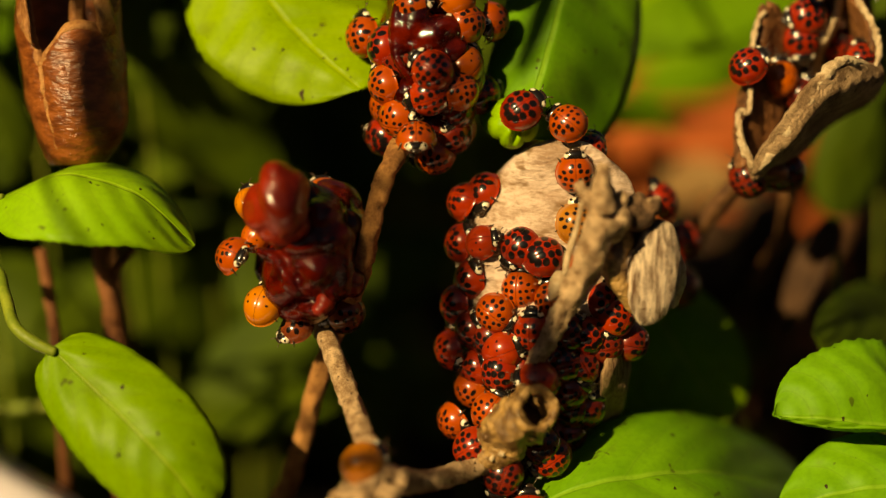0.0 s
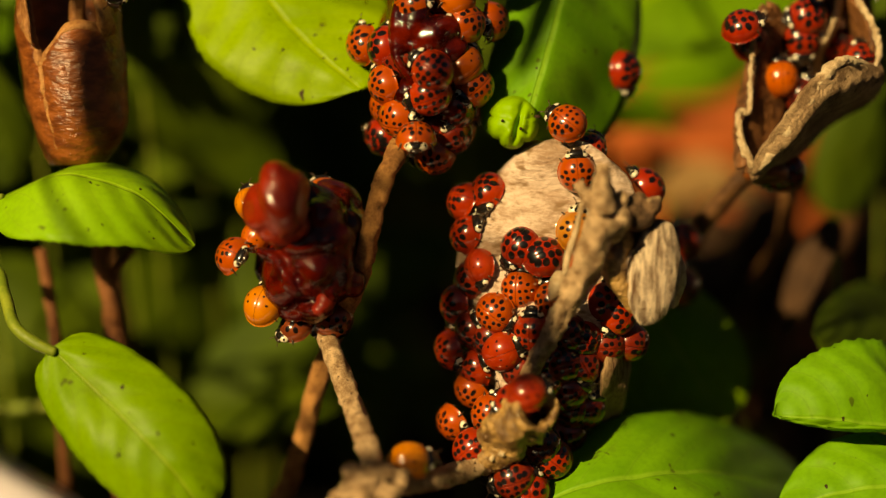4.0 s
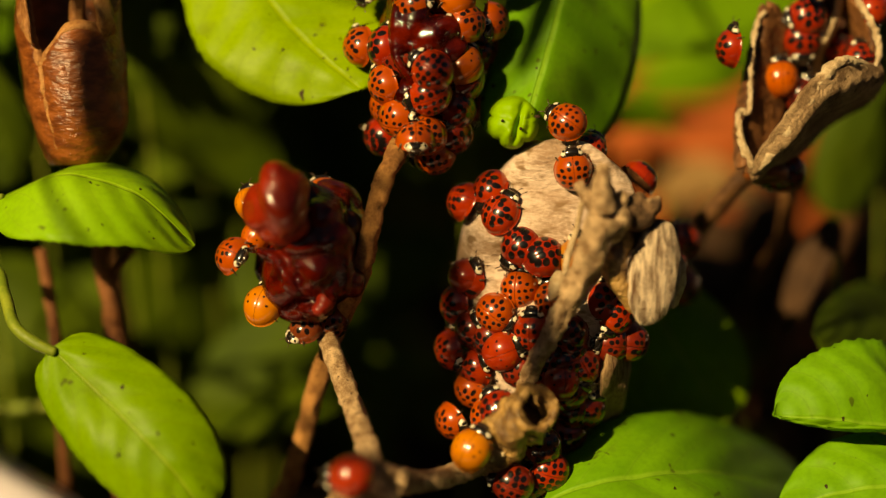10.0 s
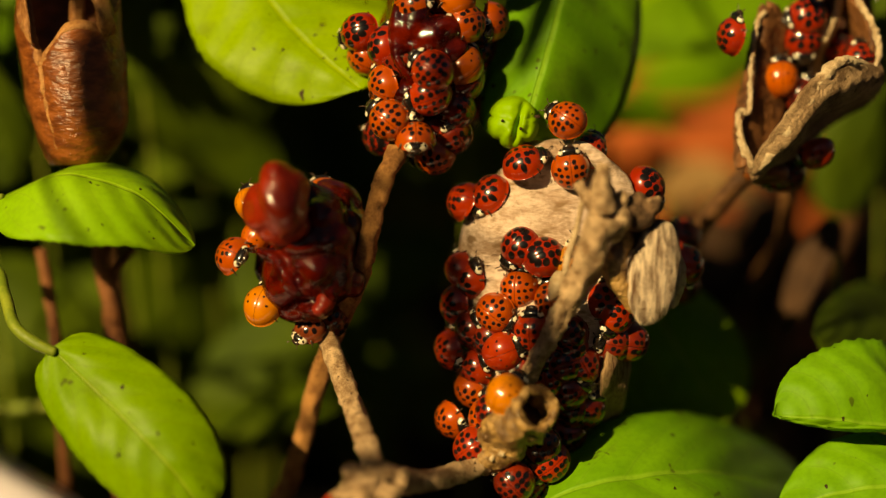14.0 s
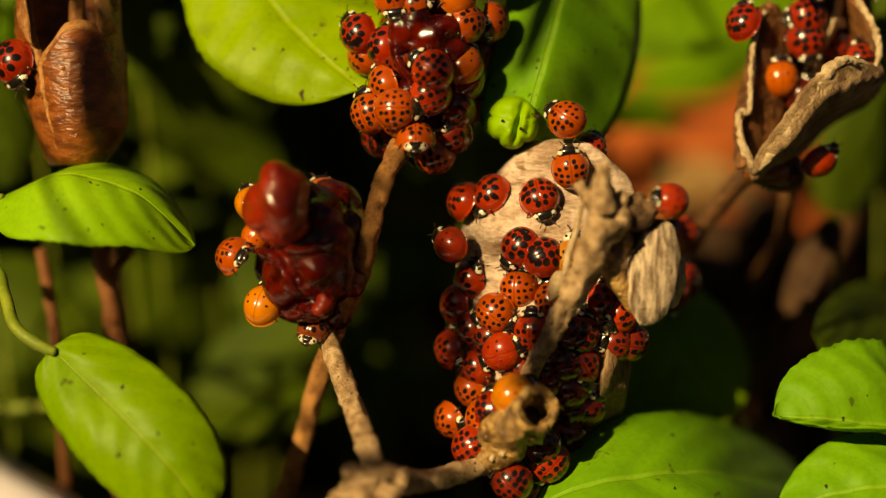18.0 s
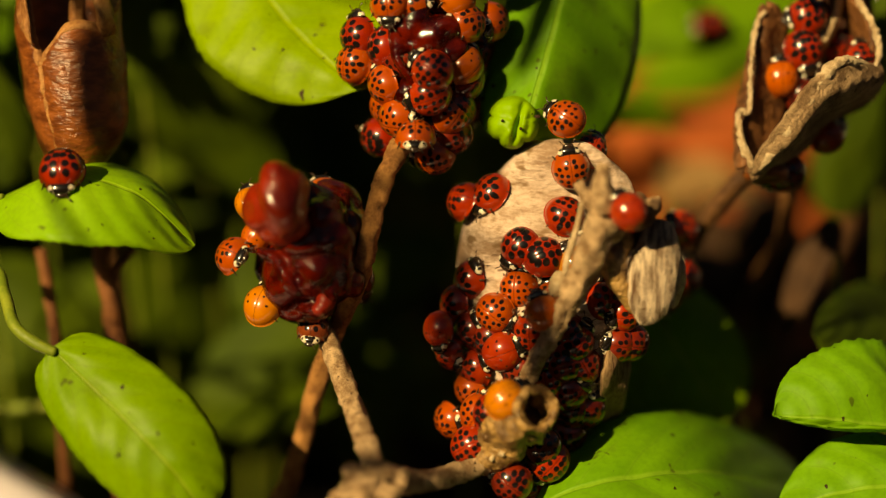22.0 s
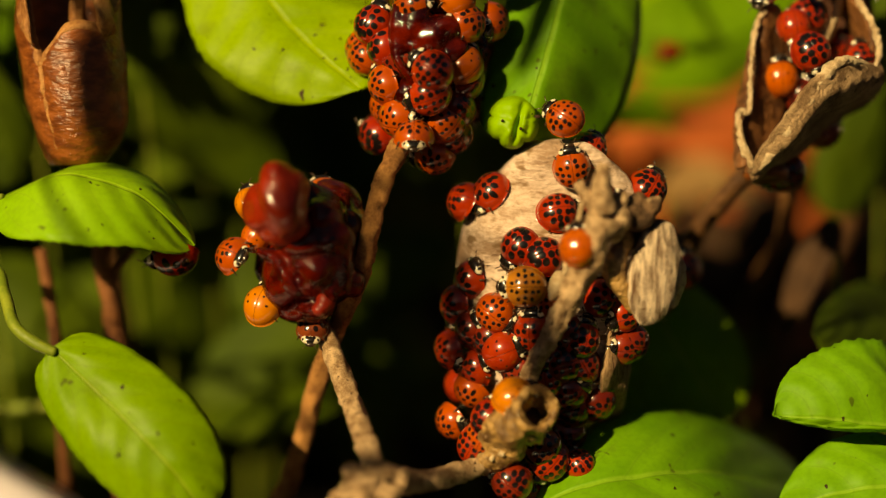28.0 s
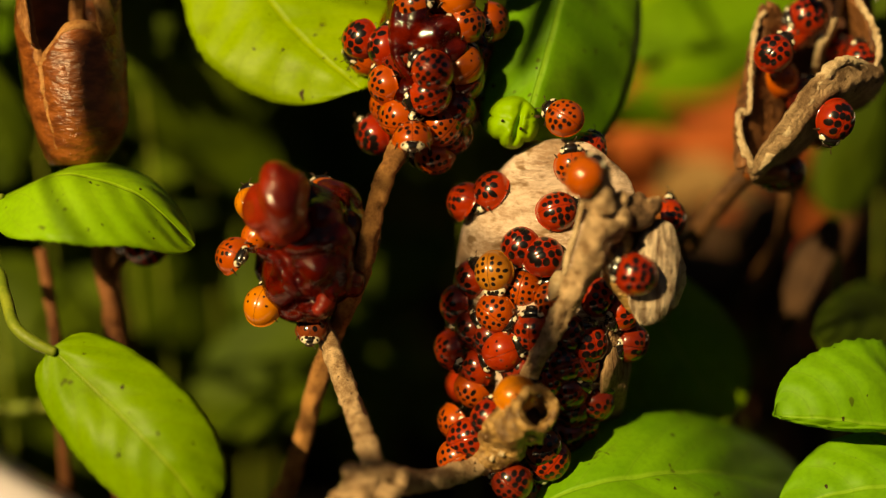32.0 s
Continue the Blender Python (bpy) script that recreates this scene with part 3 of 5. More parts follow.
def foliage(name, label, count, place_of, size, material, seed):
    """A thicket of basil leaves too many to count."""
    rnd = random.Random(seed)
    bm = bmesh.new()
    for k in range(count):
        c = place_of(rnd)
        d = Vector((rnd.uniform(-1, 1), rnd.uniform(-1, 1), rnd.uniform(-0.7, 0.5))).normalized()
        n = Vector((rnd.uniform(-0.6, 0.6), rnd.uniform(-0.9, 0.2), 1)).normalized()
        side = d.cross(n).normalized()
        l = size * rnd.uniform(0.6, 1.25)
        up = side.cross(d)
        mid = [c, c + d * l * 0.35 + up * l * 0.06, c + d * l * 0.7 + up * l * 0.05, c + d * l - up * l * 0.05]
        blade(mid, -side * l * 0.33 - up * l * 0.08, side * l * 0.33 - up * l * 0.08, seed=k, rows=7, cols=3, bm=bm)
    return tagged(part(name, bm, material, None), label, "foliage", kind="stuff")


def behind(rnd):
    if rnd.random() < 0.35:
        return spot(rnd.uniform(-250, 640), rnd.uniform(60, 760), rnd.uniform(120, 230))
    while True:
        x, y = rnd.uniform(-500, 2100), rnd.uniform(-350, 420)
        if not (1010 < x < 1420 and y > 60) and not (x > 1150 and y > 250):
            return spot(x, y, rnd.uniform(240, 520))


def above(rnd):
    d = rnd.uniform(25, 105)
    return spot(rnd.uniform(-900, 250) - d, rnd.uniform(-420, -150) - d * 0.4, d)


foliage("basil_thicket", "dim green basil thicket filling the planter behind", 520, behind, 0.045, LEAF_SHADED, 3)
# out of view overhead; added to keep the sun off the background
foliage("basil_canopy", "unseen basil leaves added overhead to shade the background", 130, above, 0.036, LEAF_DEEP, 5)

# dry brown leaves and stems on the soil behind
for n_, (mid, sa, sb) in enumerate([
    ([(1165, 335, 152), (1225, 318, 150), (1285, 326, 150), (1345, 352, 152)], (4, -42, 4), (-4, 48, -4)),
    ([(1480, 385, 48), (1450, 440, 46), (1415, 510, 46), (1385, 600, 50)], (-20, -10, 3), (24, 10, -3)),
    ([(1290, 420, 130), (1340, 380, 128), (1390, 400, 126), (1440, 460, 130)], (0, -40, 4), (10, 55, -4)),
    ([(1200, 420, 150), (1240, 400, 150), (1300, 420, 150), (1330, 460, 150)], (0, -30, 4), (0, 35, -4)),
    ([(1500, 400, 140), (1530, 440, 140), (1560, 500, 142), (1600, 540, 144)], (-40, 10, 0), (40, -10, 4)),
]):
    leaf(mid, sa, sb, (DRY_LEAF, WITHER)[n_] if n_ < 2 else DARK_LEAF, "dry curled leaf among the stems", group="dry leaves", name="dry_leaf", rows=16, cols=5, seed=50 + n_, wave=0.15, arch=0.2)
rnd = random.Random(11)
# added dark leaves that cover the pot's lower wall and dim the background
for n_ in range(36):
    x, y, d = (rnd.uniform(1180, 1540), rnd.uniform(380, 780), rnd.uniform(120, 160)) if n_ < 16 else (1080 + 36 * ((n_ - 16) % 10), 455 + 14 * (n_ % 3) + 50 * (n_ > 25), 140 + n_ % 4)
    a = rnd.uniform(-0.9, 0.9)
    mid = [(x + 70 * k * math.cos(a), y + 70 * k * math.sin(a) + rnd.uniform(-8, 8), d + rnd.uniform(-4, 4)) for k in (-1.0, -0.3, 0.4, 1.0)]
    leaf(mid, (38 * math.sin(a), -38 * math.cos(a), 5), (-38 * math.sin(a), 38 * math.cos(a), -3), WITHER if n_ % 4 == 1 and n_ > 15 else DARK_LEAF, "withered brown leaf added to dim the background", group="withered leaves", name="withered_leaf", rows=12, cols=4, seed=70 + n_, wave=0.2, arch=0.2)
STEMS = [
    ([(1340, 290, 22), (1290, 340, 26), (1230, 420, 34), (1190, 520, 45)], 1.9, BROWN_STEM),
    ([(1395, 330, 40), (1385, 420, 50), (1340, 500, 60), (1300, 640, 70)], 1.6, BROWN_STEM),
    ([(72, 440, 25), (86, 520, 26), (98, 600, 28), (110, 760, 40)], 1.2, RED_STEM),
    ([(178, 430, 24), (184, 490, 24), (200, 550, 25), (214, 660, 32)], 1.7, RED_STEM),
    ([(236, 440, 26), (206, 476, 24), (192, 520, 24), (196, 640, 32)], 1.0, RED_STEM),
    ([(1400, 560, 110), (1390, 640, 112), (1385, 720, 114), (1380, 860, 118)], 2.6, BROWN_STEM),
    ([(1510, 330, 100), (1490, 420, 105), (1440, 500, 110), (1400, 620, 115)], 2.0, BROWN_STEM),
    ([(1290, 560, 130), (1300, 640, 130), (1320, 740, 130), (1330, 900, 130)], 2.2, BROWN_STEM),
]
for pts, r, mat in STEMS:
    line = [spot(*p) for p in pts]
    line.append(Vector((line[-1].x, line[-1].y + 0.01, -0.004)))
    ob = thing("dry_weed", line[-1], "thin brown dry plant stem in the shade", "weed", "dry weeds")
    part("stem", tube(line, [r * 0.001] * len(line), 9, 0.15, seed=r), mat, ob)

# ---- hosts: the rounded bodies that the beetles sit on (centre, half-widths, half-depth, depth of the centre) ----
HOSTS = {
    "husk": (975, 510, 172, 268, 15, 15),
    "top": (757, 100, 98, 185, 13, 12),
    "left": (535, 445, 92, 122, 13, 12),
    "right": (1430, 170, 120, 170, 14, 16),
    "brown": (135, 150, 88, 140, 9, 12),
}


def hollow(x, y):
    """How deep, in mm, the mouth of the husk is sunk; its top bends towards the viewer."""
    r = math.hypot((x - 935) / 95, (y - 490) / 85)
    top = min(1.0, max(0.0, (345 - y) / 90))
    return 4.0 * max(0.0, 1 - r * r) ** 1.5 - 7.0 * top * top * (3 - 2 * top)


def host_mesh(key, lump, scale, seed, level=5, grow=1.0):
    x, y, rx, ry, rd, d = HOSTS[key]
    return view_blob(x, y, d, rx * grow, ry * grow, rd * grow, lump, scale, seed, level)


# ---- husk ----
husk = thing("dry_husk", spot(1010, 790, 15), "pale weathered dry seed husk with a rolled edge", "husk")
bm = host_mesh("husk", 0.05, 90, 3, 6)
for v in bm.verts:
    w = v.co - EYE
    far = w.dot(AWAY)
    px, py = 784 + w.dot(RIGHT) / far * REACH * 1e4, 441 - w.dot(UPWARD) / far * REACH * 1e4
    if far < REACH + 0.015:
        v.co += AWAY * hollow(px, py) * 0.001
part("shell", bm, HUSK, husk)


bm = view_blob(1157, 484, -4, 47, 94, 4, 0.10, 160, 5, 6, -9)
for v in bm.verts:
    w = v.co - spot(1157, 484, -4)
    u = w.dot(RIGHT) * 1e4 - w.dot(UPWARD) * 1.5e3
    groove = abs(math.sin(u * 0.62 + 3.0 * noise.noise(w * 140))) ** 0.5
    v.co += AWAY * (0.0008 * (1 - groove)) + noise.noise_vector(w * 500) * 0.0002
part("rolled_lip", bm, HUSK_ROLL, husk)
part("lip_edge", tube([spot(1128, 400, -2), spot(1100, 432, -4), spot(1086, 470, -5), spot(1098, 508, -4), spot(1122, 552, -2)], [0.0012, 0.0020, 0.0023, 0.0018, 0.0006], 12, 0.4), WET_BARK, husk, "tan curled fold of the husk")
part("outer_layer", ragged(tube([spot(1168, 405, -1), spot(1190, 440, -2), spot(1204, 478, -2), spot(1204, 505, -1), spot(1190, 545, 0)], [0.0006, 0.0009, 0.0010, 0.0009, 0.0005], 10, 0.3), 0.3, 900), PALE_RIM, husk)
part("ridge", tube([spot(1012, 254, 2), spot(1050, 272, 2), spot(1096, 322, 3), spot(1128, 380, 5)], [0.0006, 0.0013, 0.0016, 0.0012], 14, 0.4), HUSK, husk)

wall = part("torn_wall", ragged(blade([spot(1114, 540, 8), spot(1109, 610, 6), spot(1098, 680, 6.5), spot(1082, 770, 22)], offset((-36, 0, -4)), offset((18, 0, 6)), rows=50, cols=14, p=0.15, q=0.2, quilt=0.0, teeth=0.0, wave=0.12, arch=0.08, seed=8), 0.25, 500), HUSK_SHADED, husk, "brown fibrous torn wall of the husk, shade in its colour")
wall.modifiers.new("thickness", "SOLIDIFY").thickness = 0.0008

stalk = thing("dead_stalk", spot(930, 690, -2), "broken grey-brown dead stalk leaning over the husk", "stalk")
part("stem", ragged(tube([spot(925, 690, -2), spot(950, 640, -4), spot(985, 575, -6), spot(1030, 480, -9), spot(1075, 385, -13)], [0.0013, 0.0016, 0.0018, 0.0023, 0.0030], 30, 0.35), 0.5, 1100), TWIG, stalk)
part("stub", tube([spot(1070, 375, -13), spot(1066, 335, -14), spot(1069, 290, -14)], [0.0020, 0.0017, 0.0010], 12, 0.45), TWIG, stalk)
part("stub", tube([spot(1062, 375, -13), spot(1036, 345, -13), spot(1022, 322, -13)], [0.0016, 0.0012, 0.0008], 10, 0.45), TWIG, stalk)
fused("broken_head", [(1075, 372, -10, 24, 34, 3, 0), (1095, 388, -10, 26, 24, 3, 20), (1060, 350, -11, 16, 24, 2, 10), (1100, 352, -10, 14, 14, 2, 0), (1085, 410, -10, 20, 20, 2.5, 0), (1045, 395, -10, 10, 24, 1.5, -25)], TWIG, stalk, 0.35)
# darker brown lumps: the head's shadowed side is put into the colour
fused("rotten_knot", [(1116, 370, -7, 24, 21, 3.5, 0), (1140, 384, -6, 21, 19, 3.5, 0), (1155, 368, -6, 17, 15, 3.5, 30), (1126, 398, -6, 18, 13, 3.5, 0), (1102, 384, -8, 16, 18, 3, 20), (1130, 352, -6, 14, 12, 3, 0)], KNOT_SHADE, stalk, 0.35, "dark brown knot, shade in its colour")
part("splinter", tube([spot(1150, 365, -7), spot(1170, 350, -7)], [0.0018, 0.0004], 7, 0.3), TWIG, stalk)
part("fibre", tube([spot(1034, 345, -11), spot(1020, 405, -9), spot(1003, 465, -7), spot(995, 520, -5)], [0.0004, 0.0006, 0.0007, 0.0003], 7, 0.3), PALE_RIM, stalk)
part("flake", view_blob(985, 505, -5, 14, 26, 1.5, 0.4, 400, 3, 4, -20), PALE_RIM, stalk)

twig = thing("dead_twig", spot(640, 900, 5), "knotted dead twig with a hollow broken end", "twig")
part("branch", ragged(tube([spot(570, 960, -10), spot(620, 880, -14), spot(660, 848, -15), spot(740, 852, -11), spot(810, 838, -5), spot(880, 815, 0)], [0.0026, 0.003, 0.0026, 0.0019, 0.0018, 0.0019], 20, 0.3), 0.5, 1000), TWIG, twig)
part("knot", ragged(view_blob(651, 850, -16, 28, 34, 3.0, 0.5, 300, 8, 6), 0.8, 900), TWIG, twig)
for k, (bx, by, bw, bh) in enumerate([(622, 833, 15, 13), (686, 832, 15, 14), (616, 877, 26, 13), (686, 872, 24, 17), (650, 822, 13, 12), (640, 884, 20, 16), (712, 846, 12, 14)]):
    part("bud", ragged(view_blob(bx, by, -17.5, bw, bh, 1.7, 0.35, 300, 9 + k, 4), 0.4, 900), TWIG, twig)
bm = tube([spot(866, 818, 0), spot(884, 782, -2), spot(908, 752, -5), spot(946, 722, -9)], [0.0022, 0.0034, 0.0039, 0.0039], 26, 0.45, caps=False)
for v in bm.verts:
    v.co += noise.noise_vector(v.co * 800) * 0.0005
end = part("hollow_end", bm, WET_BARK, twig)
end.modifiers.new("thickness", "SOLIDIFY").thickness = -0.0007
# dark plug that fills the hole and stands for its shade
part("hollow_lining", tube([spot(890, 772, -2), spot(912, 752, -4), spot(930, 736, -6)], [0.0026, 0.0032, 0.0034], 14, 0.2), POD_SHADE, twig)
ring = [spot(948 + (32 + 7 * noise.noise(Vector((a * 0.9, 0, 2)))) * math.cos(a * math.pi / 9), 725 + (36 + 8 * noise.noise(Vector((a * 0.8, 3, 2)))) * math.sin(a * math.pi / 9), -9.5 + 2.0 * math.cos(a * math.pi / 9)) for a in range(18)]
part("broken_rim", tube(ring + ring[:1], [0.0009] * 19, 10, 0.4, caps=False), WET_BARK, twig)
crumbs = random.Random(21)
for k in range(16):
    part("crumb", view_blob(crumbs.uniform(866, 905), crumbs.uniform(772, 815), crumbs.uniform(-6, -3.5), crumbs.uniform(3, 7), crumbs.uniform(3, 8), 0.5, 0.5, 900, k, 2, crumbs.uniform(0, 90)), PALE_RIM if k % 3 else TWIG, twig)
part("bark_flake", view_blob(878, 775, -3, 14, 40, 2, 0.5, 350, 12, 4, -25), PALE_RIM, twig)

# ---- seed heads ----
def seed_head(key, stem_pts, radius, bark, pulp, skins):
    head = thing("seed_head", spot(*stem_pts[-1]), "sticky dark red seed head covered with beetles", "seed head", "seed heads")
    x, y, rx, ry, rd, d = HOSTS[key]
    fused("pulp", [(x, y, d, rx * 0.9, ry * 0.9, rd * 0.9, 0)] + pulp, SEED_PULP, head, 0.45)
    for lumps in skins:
        fused("seed", lumps, SEED_SKIN, head, 0.4)
    line = [spot(*p) for p in stem_pts]
    line.append(Vector((line[-1].x, line[-1].y + 0.004, -0.004)))
    part("stem", ragged(tube(line, [radius] * len(line), 20, 0.25), 0.4, 1000), bark, head)
    return head


# the lump at (842, -122) is out of view, added to shade the leaf
seed_head("top", [(722, 235, 8), (698, 275, 2), (668, 355, -2), (638, 480, 1), (600, 570, 8), (570, 650, 14), (545, 745, 19), (513, 850, 24), (470, 980, 30)], 0.0018, TAN_STEM, [
    (765, 62, 0, 46, 30, 2.5, 10), (790, 50, 0, 30, 22, 2.5, -15), (735, 35, 0, 26, 45, 2.5, -20), (705, 60, 1, 18, 60, 2.5, 0), (800, 92, 1, 34, 22, 2.5, 20), (745, 85, 0, 34, 14, 2, -10),
    (715, 125, 0, 10, 40, 2, 35), (728, 150, 1, 10, 34, 2, 30), (725, 165, 2, 36, 26, 3, 0), (700, 215, 3, 26, 26, 3, 0), (842, -122, 4, 112, 70, 8, 0), (770, -50, 8, 70, 60, 8, 0)], [])
seed_head("left", [(556, 550, 10), (584, 612, 4), (617, 700, -3), (648, 790, -11), (658, 870, -15)], 0.0018, TWIG, [
    (545, 400, 1, 60, 75, 7, 0), (605, 420, 5, 46, 85, 8, 0), (560, 470, 0, 70, 70, 8, 0), (510, 490, 1, 46, 60, 7, 0), (600, 345, 6, 45, 26, 6, -25), (540, 540, 3, 60, 36, 6, 0), (568, 385, -2, 48, 46, 6, 0), (585, 425, -4, 40, 40, 5, 0), (545, 430, -5, 50, 30, 5, 0),
    (485, 455, -3, 38, 12, 2.5, -20), (510, 495, -5, 12, 44, 2, 32), (550, 470, -6, 34, 15, 2, 8), (560, 488, -6, 20, 12, 2, 0), (585, 520, -4, 14, 20, 2, 0), (558, 552, -3, 26, 12, 2, 0), (620, 400, -1, 24, 30, 3, 0), (600, 470, -3, 26, 30, 3, 0), (625, 500, 0, 22, 30, 3, 0)], [
    [(500, 352, -12, 42, 62, 6, 4), (488, 312, -12, 30, 30, 5, 0), (520, 340, -11, 26, 40, 5, 0), (466, 368, -8, 34, 42, 5, 0), (505, 400, -6, 52, 36, 6, 0)],
    [(575, 532, -4, 18, 20, 2, 0), (566, 548, -4, 16, 12, 2, 0)]])

# ---- pods ----
pod = thing("brown_pod", spot(135, 300, 12), "shiny brown seed pod split open at the top", "pod")


def pod_radius(y):
    return float(np.interp(-y, [-285, -250, -220, -180, -120, -60, 0, 60], [44, 64, 75, 82, 84, 86, 84, 78]))


def pod_middle(y):
    return float(np.interp(-y, [-285, -250, -220, -180, -120, -60], [136, 141, 143, 137, 132, 121]))


RIM_LINE = [(-1, -40), (-0.9, 0), (-0.78, 70), (-0.68, 122), (-0.35, 82), (-0.05, 54), (0.3, 44), (0.7, 56), (1, 0)]


def pod_top(a):
    """Height of the torn rim round the pod, a from the viewer's right over the front."""
    if math.sin(a) < 0:
        return -45
    return float(np.interp(math.cos(a), [p[0] for p in RIM_LINE], [p[1] for p in RIM_LINE]))


bm = bmesh.new()
rows = []
for i in range(29):
    row = []
    for k in range(64):
        a = 2 * math.pi * k / 64
        y = 285 + (pod_top(a) - 285) * i / 28
        r = pod_radius(y) * (1 + 0.035 * noise.noise(Vector((a * 3, y * 0.06, 2))) - 0.05 * math.exp(-(((a / math.pi * 180) - 132) / 7) ** 2))
        row.append(bm.verts.new(spot(pod_middle(y) + r * math.cos(a), y, 12 - r * 0.1 * math.sin(a))))
    rows.append(row)
for p0, p1 in zip(rows, rows[1:]):
    for k in range(64):
        bm.faces.new((p0[k], p0[(k + 1) % 64], p1[(k + 1) % 64], p1[k]))
bm.faces.new(rows[0][::-1])
rim = [v.co.copy() for v in rows[-1]]
body = part("pod_body", bm, BROWN_POD, pod)
sol = body.modifiers.new("thickness", "SOLIDIFY")
sol.thickness = 0.0009
for u0, u1 in ((-0.70, -0.62), (-0.20, -0.05), (0.55, 0.62)):
    line = []
    for k in range(7):
        y = 118 + 27.5 * k
        u = u0 + (u1 - u0) * k / 6
        line.append(spot(pod_middle(y) + pod_radius(y) * u, y, 12 - pod_radius(y) * 0.1 * math.sqrt(1 - u * u) - 0.35))
    part("rib", ragged(tube(line, [0.0007, 0.0006, 0.0006, 0.0006, 0.0006, 0.0006, 0.0004], 8, 0.4), 0.25, 900), POD_RIM if u0 < -0.5 else BROWN_POD, pod)
# dark body filling the pod, in place of the shade inside
part("pod_lining", view_blob(135, 170, 13, 62, 100, 6.5, 0.1, 120, 5, 4), POD_SHADE, pod)
part("rim", tube(rim[::2] + rim[:1], [0.0010] * 33, 8, 0.5, caps=False), POD_RIM, pod)
for mid, sa, sb in (([(185, 62, 5), (180, 30, 3), (172, -5, 4), (160, -50, 8)], (-10, 0, 1), (15, 0, 3)), ([(135, 60, 9), (130, 25, 9), (132, -10, 10), (135, -50, 12)], (-7, 0, 1), (14, 0, 2)), ([(62, 80, 5), (46, 40, 5), (40, -5, 6), (52, -60, 9)], (-8, 0, 3), (8, 0, -1))):
    fl = part("flap", blade([spot(*p) for p in mid], offset(sa), offset(sb), rows=16, cols=5, quilt=0, p=0.2, q=0.3, wave=0.3, teeth=0.15), POD_RIM, pod)
    fl.modifiers.new("thickness", "SOLIDIFY").thickness = 0.0005
line = [spot(140, 285, 12), spot(165, 330, 30), spot(200, 450, 60), spot(230, 700, 90)]
line.append(Vector((line[-1].x, line[-1].y + 0.01, -0.004)))
part("stem", tube(line, [0.0035, 0.0022, 0.002, 0.002, 0.002], 9, 0.2), BROWN_STEM, pod)

gp = thing("grey_pod", spot(1335, 305, 16), "open dry grey seed pod with beetles inside", "pod")


def valve(name, mid, sa, sb, mat, thick, seed, **more):
    ob = part(name, ragged(blade([spot(*p) for p in mid], offset(sa), offset(sb), seed=seed, rows=60, cols=18, teeth=0.03, quilt=0.0, wave=0.05, **more), 0.28, 700), mat, gp)
    s = ob.modifiers.new("thickness", "SOLIDIFY")
    s.thickness = thick * 0.001
    return ob


valve("front_valve", [(1334, 303, 8), (1410, 234, 2), (1474, 168, 2), (1556, 130, 10)], (-20, -38, -2), (24, 36, 22), GREY_POD, 1.2, 1, arch=0.03, p=0.42, q=0.3)
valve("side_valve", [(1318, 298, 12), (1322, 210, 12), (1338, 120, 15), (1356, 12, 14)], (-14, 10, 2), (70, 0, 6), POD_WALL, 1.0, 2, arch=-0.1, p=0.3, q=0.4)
valve("back_valve", [(1345, 290, 24), (1420, 160, 31), (1470, 60, 32), (1490, -60, 28)], (-78, -10, -4), (72, 30, -6), POD_SHADE, 1.0, 3, arch=-0.25, p=0.45, q=0.4)
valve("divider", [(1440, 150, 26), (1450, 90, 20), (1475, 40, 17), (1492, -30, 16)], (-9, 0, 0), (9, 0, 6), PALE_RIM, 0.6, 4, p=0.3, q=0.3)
# unseen piece above the mouth, added to keep sun off the right cavity
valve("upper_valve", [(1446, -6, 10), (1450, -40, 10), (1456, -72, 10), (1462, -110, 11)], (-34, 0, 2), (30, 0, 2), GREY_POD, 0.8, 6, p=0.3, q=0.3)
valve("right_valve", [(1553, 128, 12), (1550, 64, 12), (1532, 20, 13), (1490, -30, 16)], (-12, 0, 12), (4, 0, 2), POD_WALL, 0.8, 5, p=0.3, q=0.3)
rim_pts = [(1338, 300, 7.5), (1361, 277, 5), (1388, 238, 2), (1417, 197, 0.5), (1451, 146, 0), (1471, 120, 0.5), (1499, 107, 2), (1548, 126, 9)]
part("pale_rim", ragged(tube([spot(*p) for p in rim_pts], [0.0008, 0.0009, 0.0009, 0.0009, 0.0010, 0.0010, 0.0009, 0.0007], 16, 0.4), 0.45, 1100), PALE_RIM, gp)
rim_pts = [(1334, 296, 8), (1312, 250, 8), (1307, 200, 9), (1326, 196, 10), (1328, 140, 11), (1332, 90, 12), (1340, 45, 13), (1354, 18, 13)]
part("pale_rim", ragged(tube([spot(*p) for p in rim_pts], [0.0006, 0.0006, 0.0005, 0.0005, 0.0005, 0.0005, 0.0006, 0.0003], 16, 0.6), 0.45, 1100), PALE_RIM, gp)
rim_pts = [(1550, 124, 10), (1556, 84, 10), (1545, 44, 10), (1522, 6, 12), (1495, -36, 14)]
part("pale_rim", ragged(tube([spot(*p) for p in rim_pts], [0.0005, 0.0006, 0.0006, 0.0005, 0.0005], 14, 0.5), 0.4, 1100), PALE_RIM, gp)
part("base", view_blob(1352, 308, 16, 40, 22, 4, 0.3, 200, 3, 4), BROWN_POD, gp)

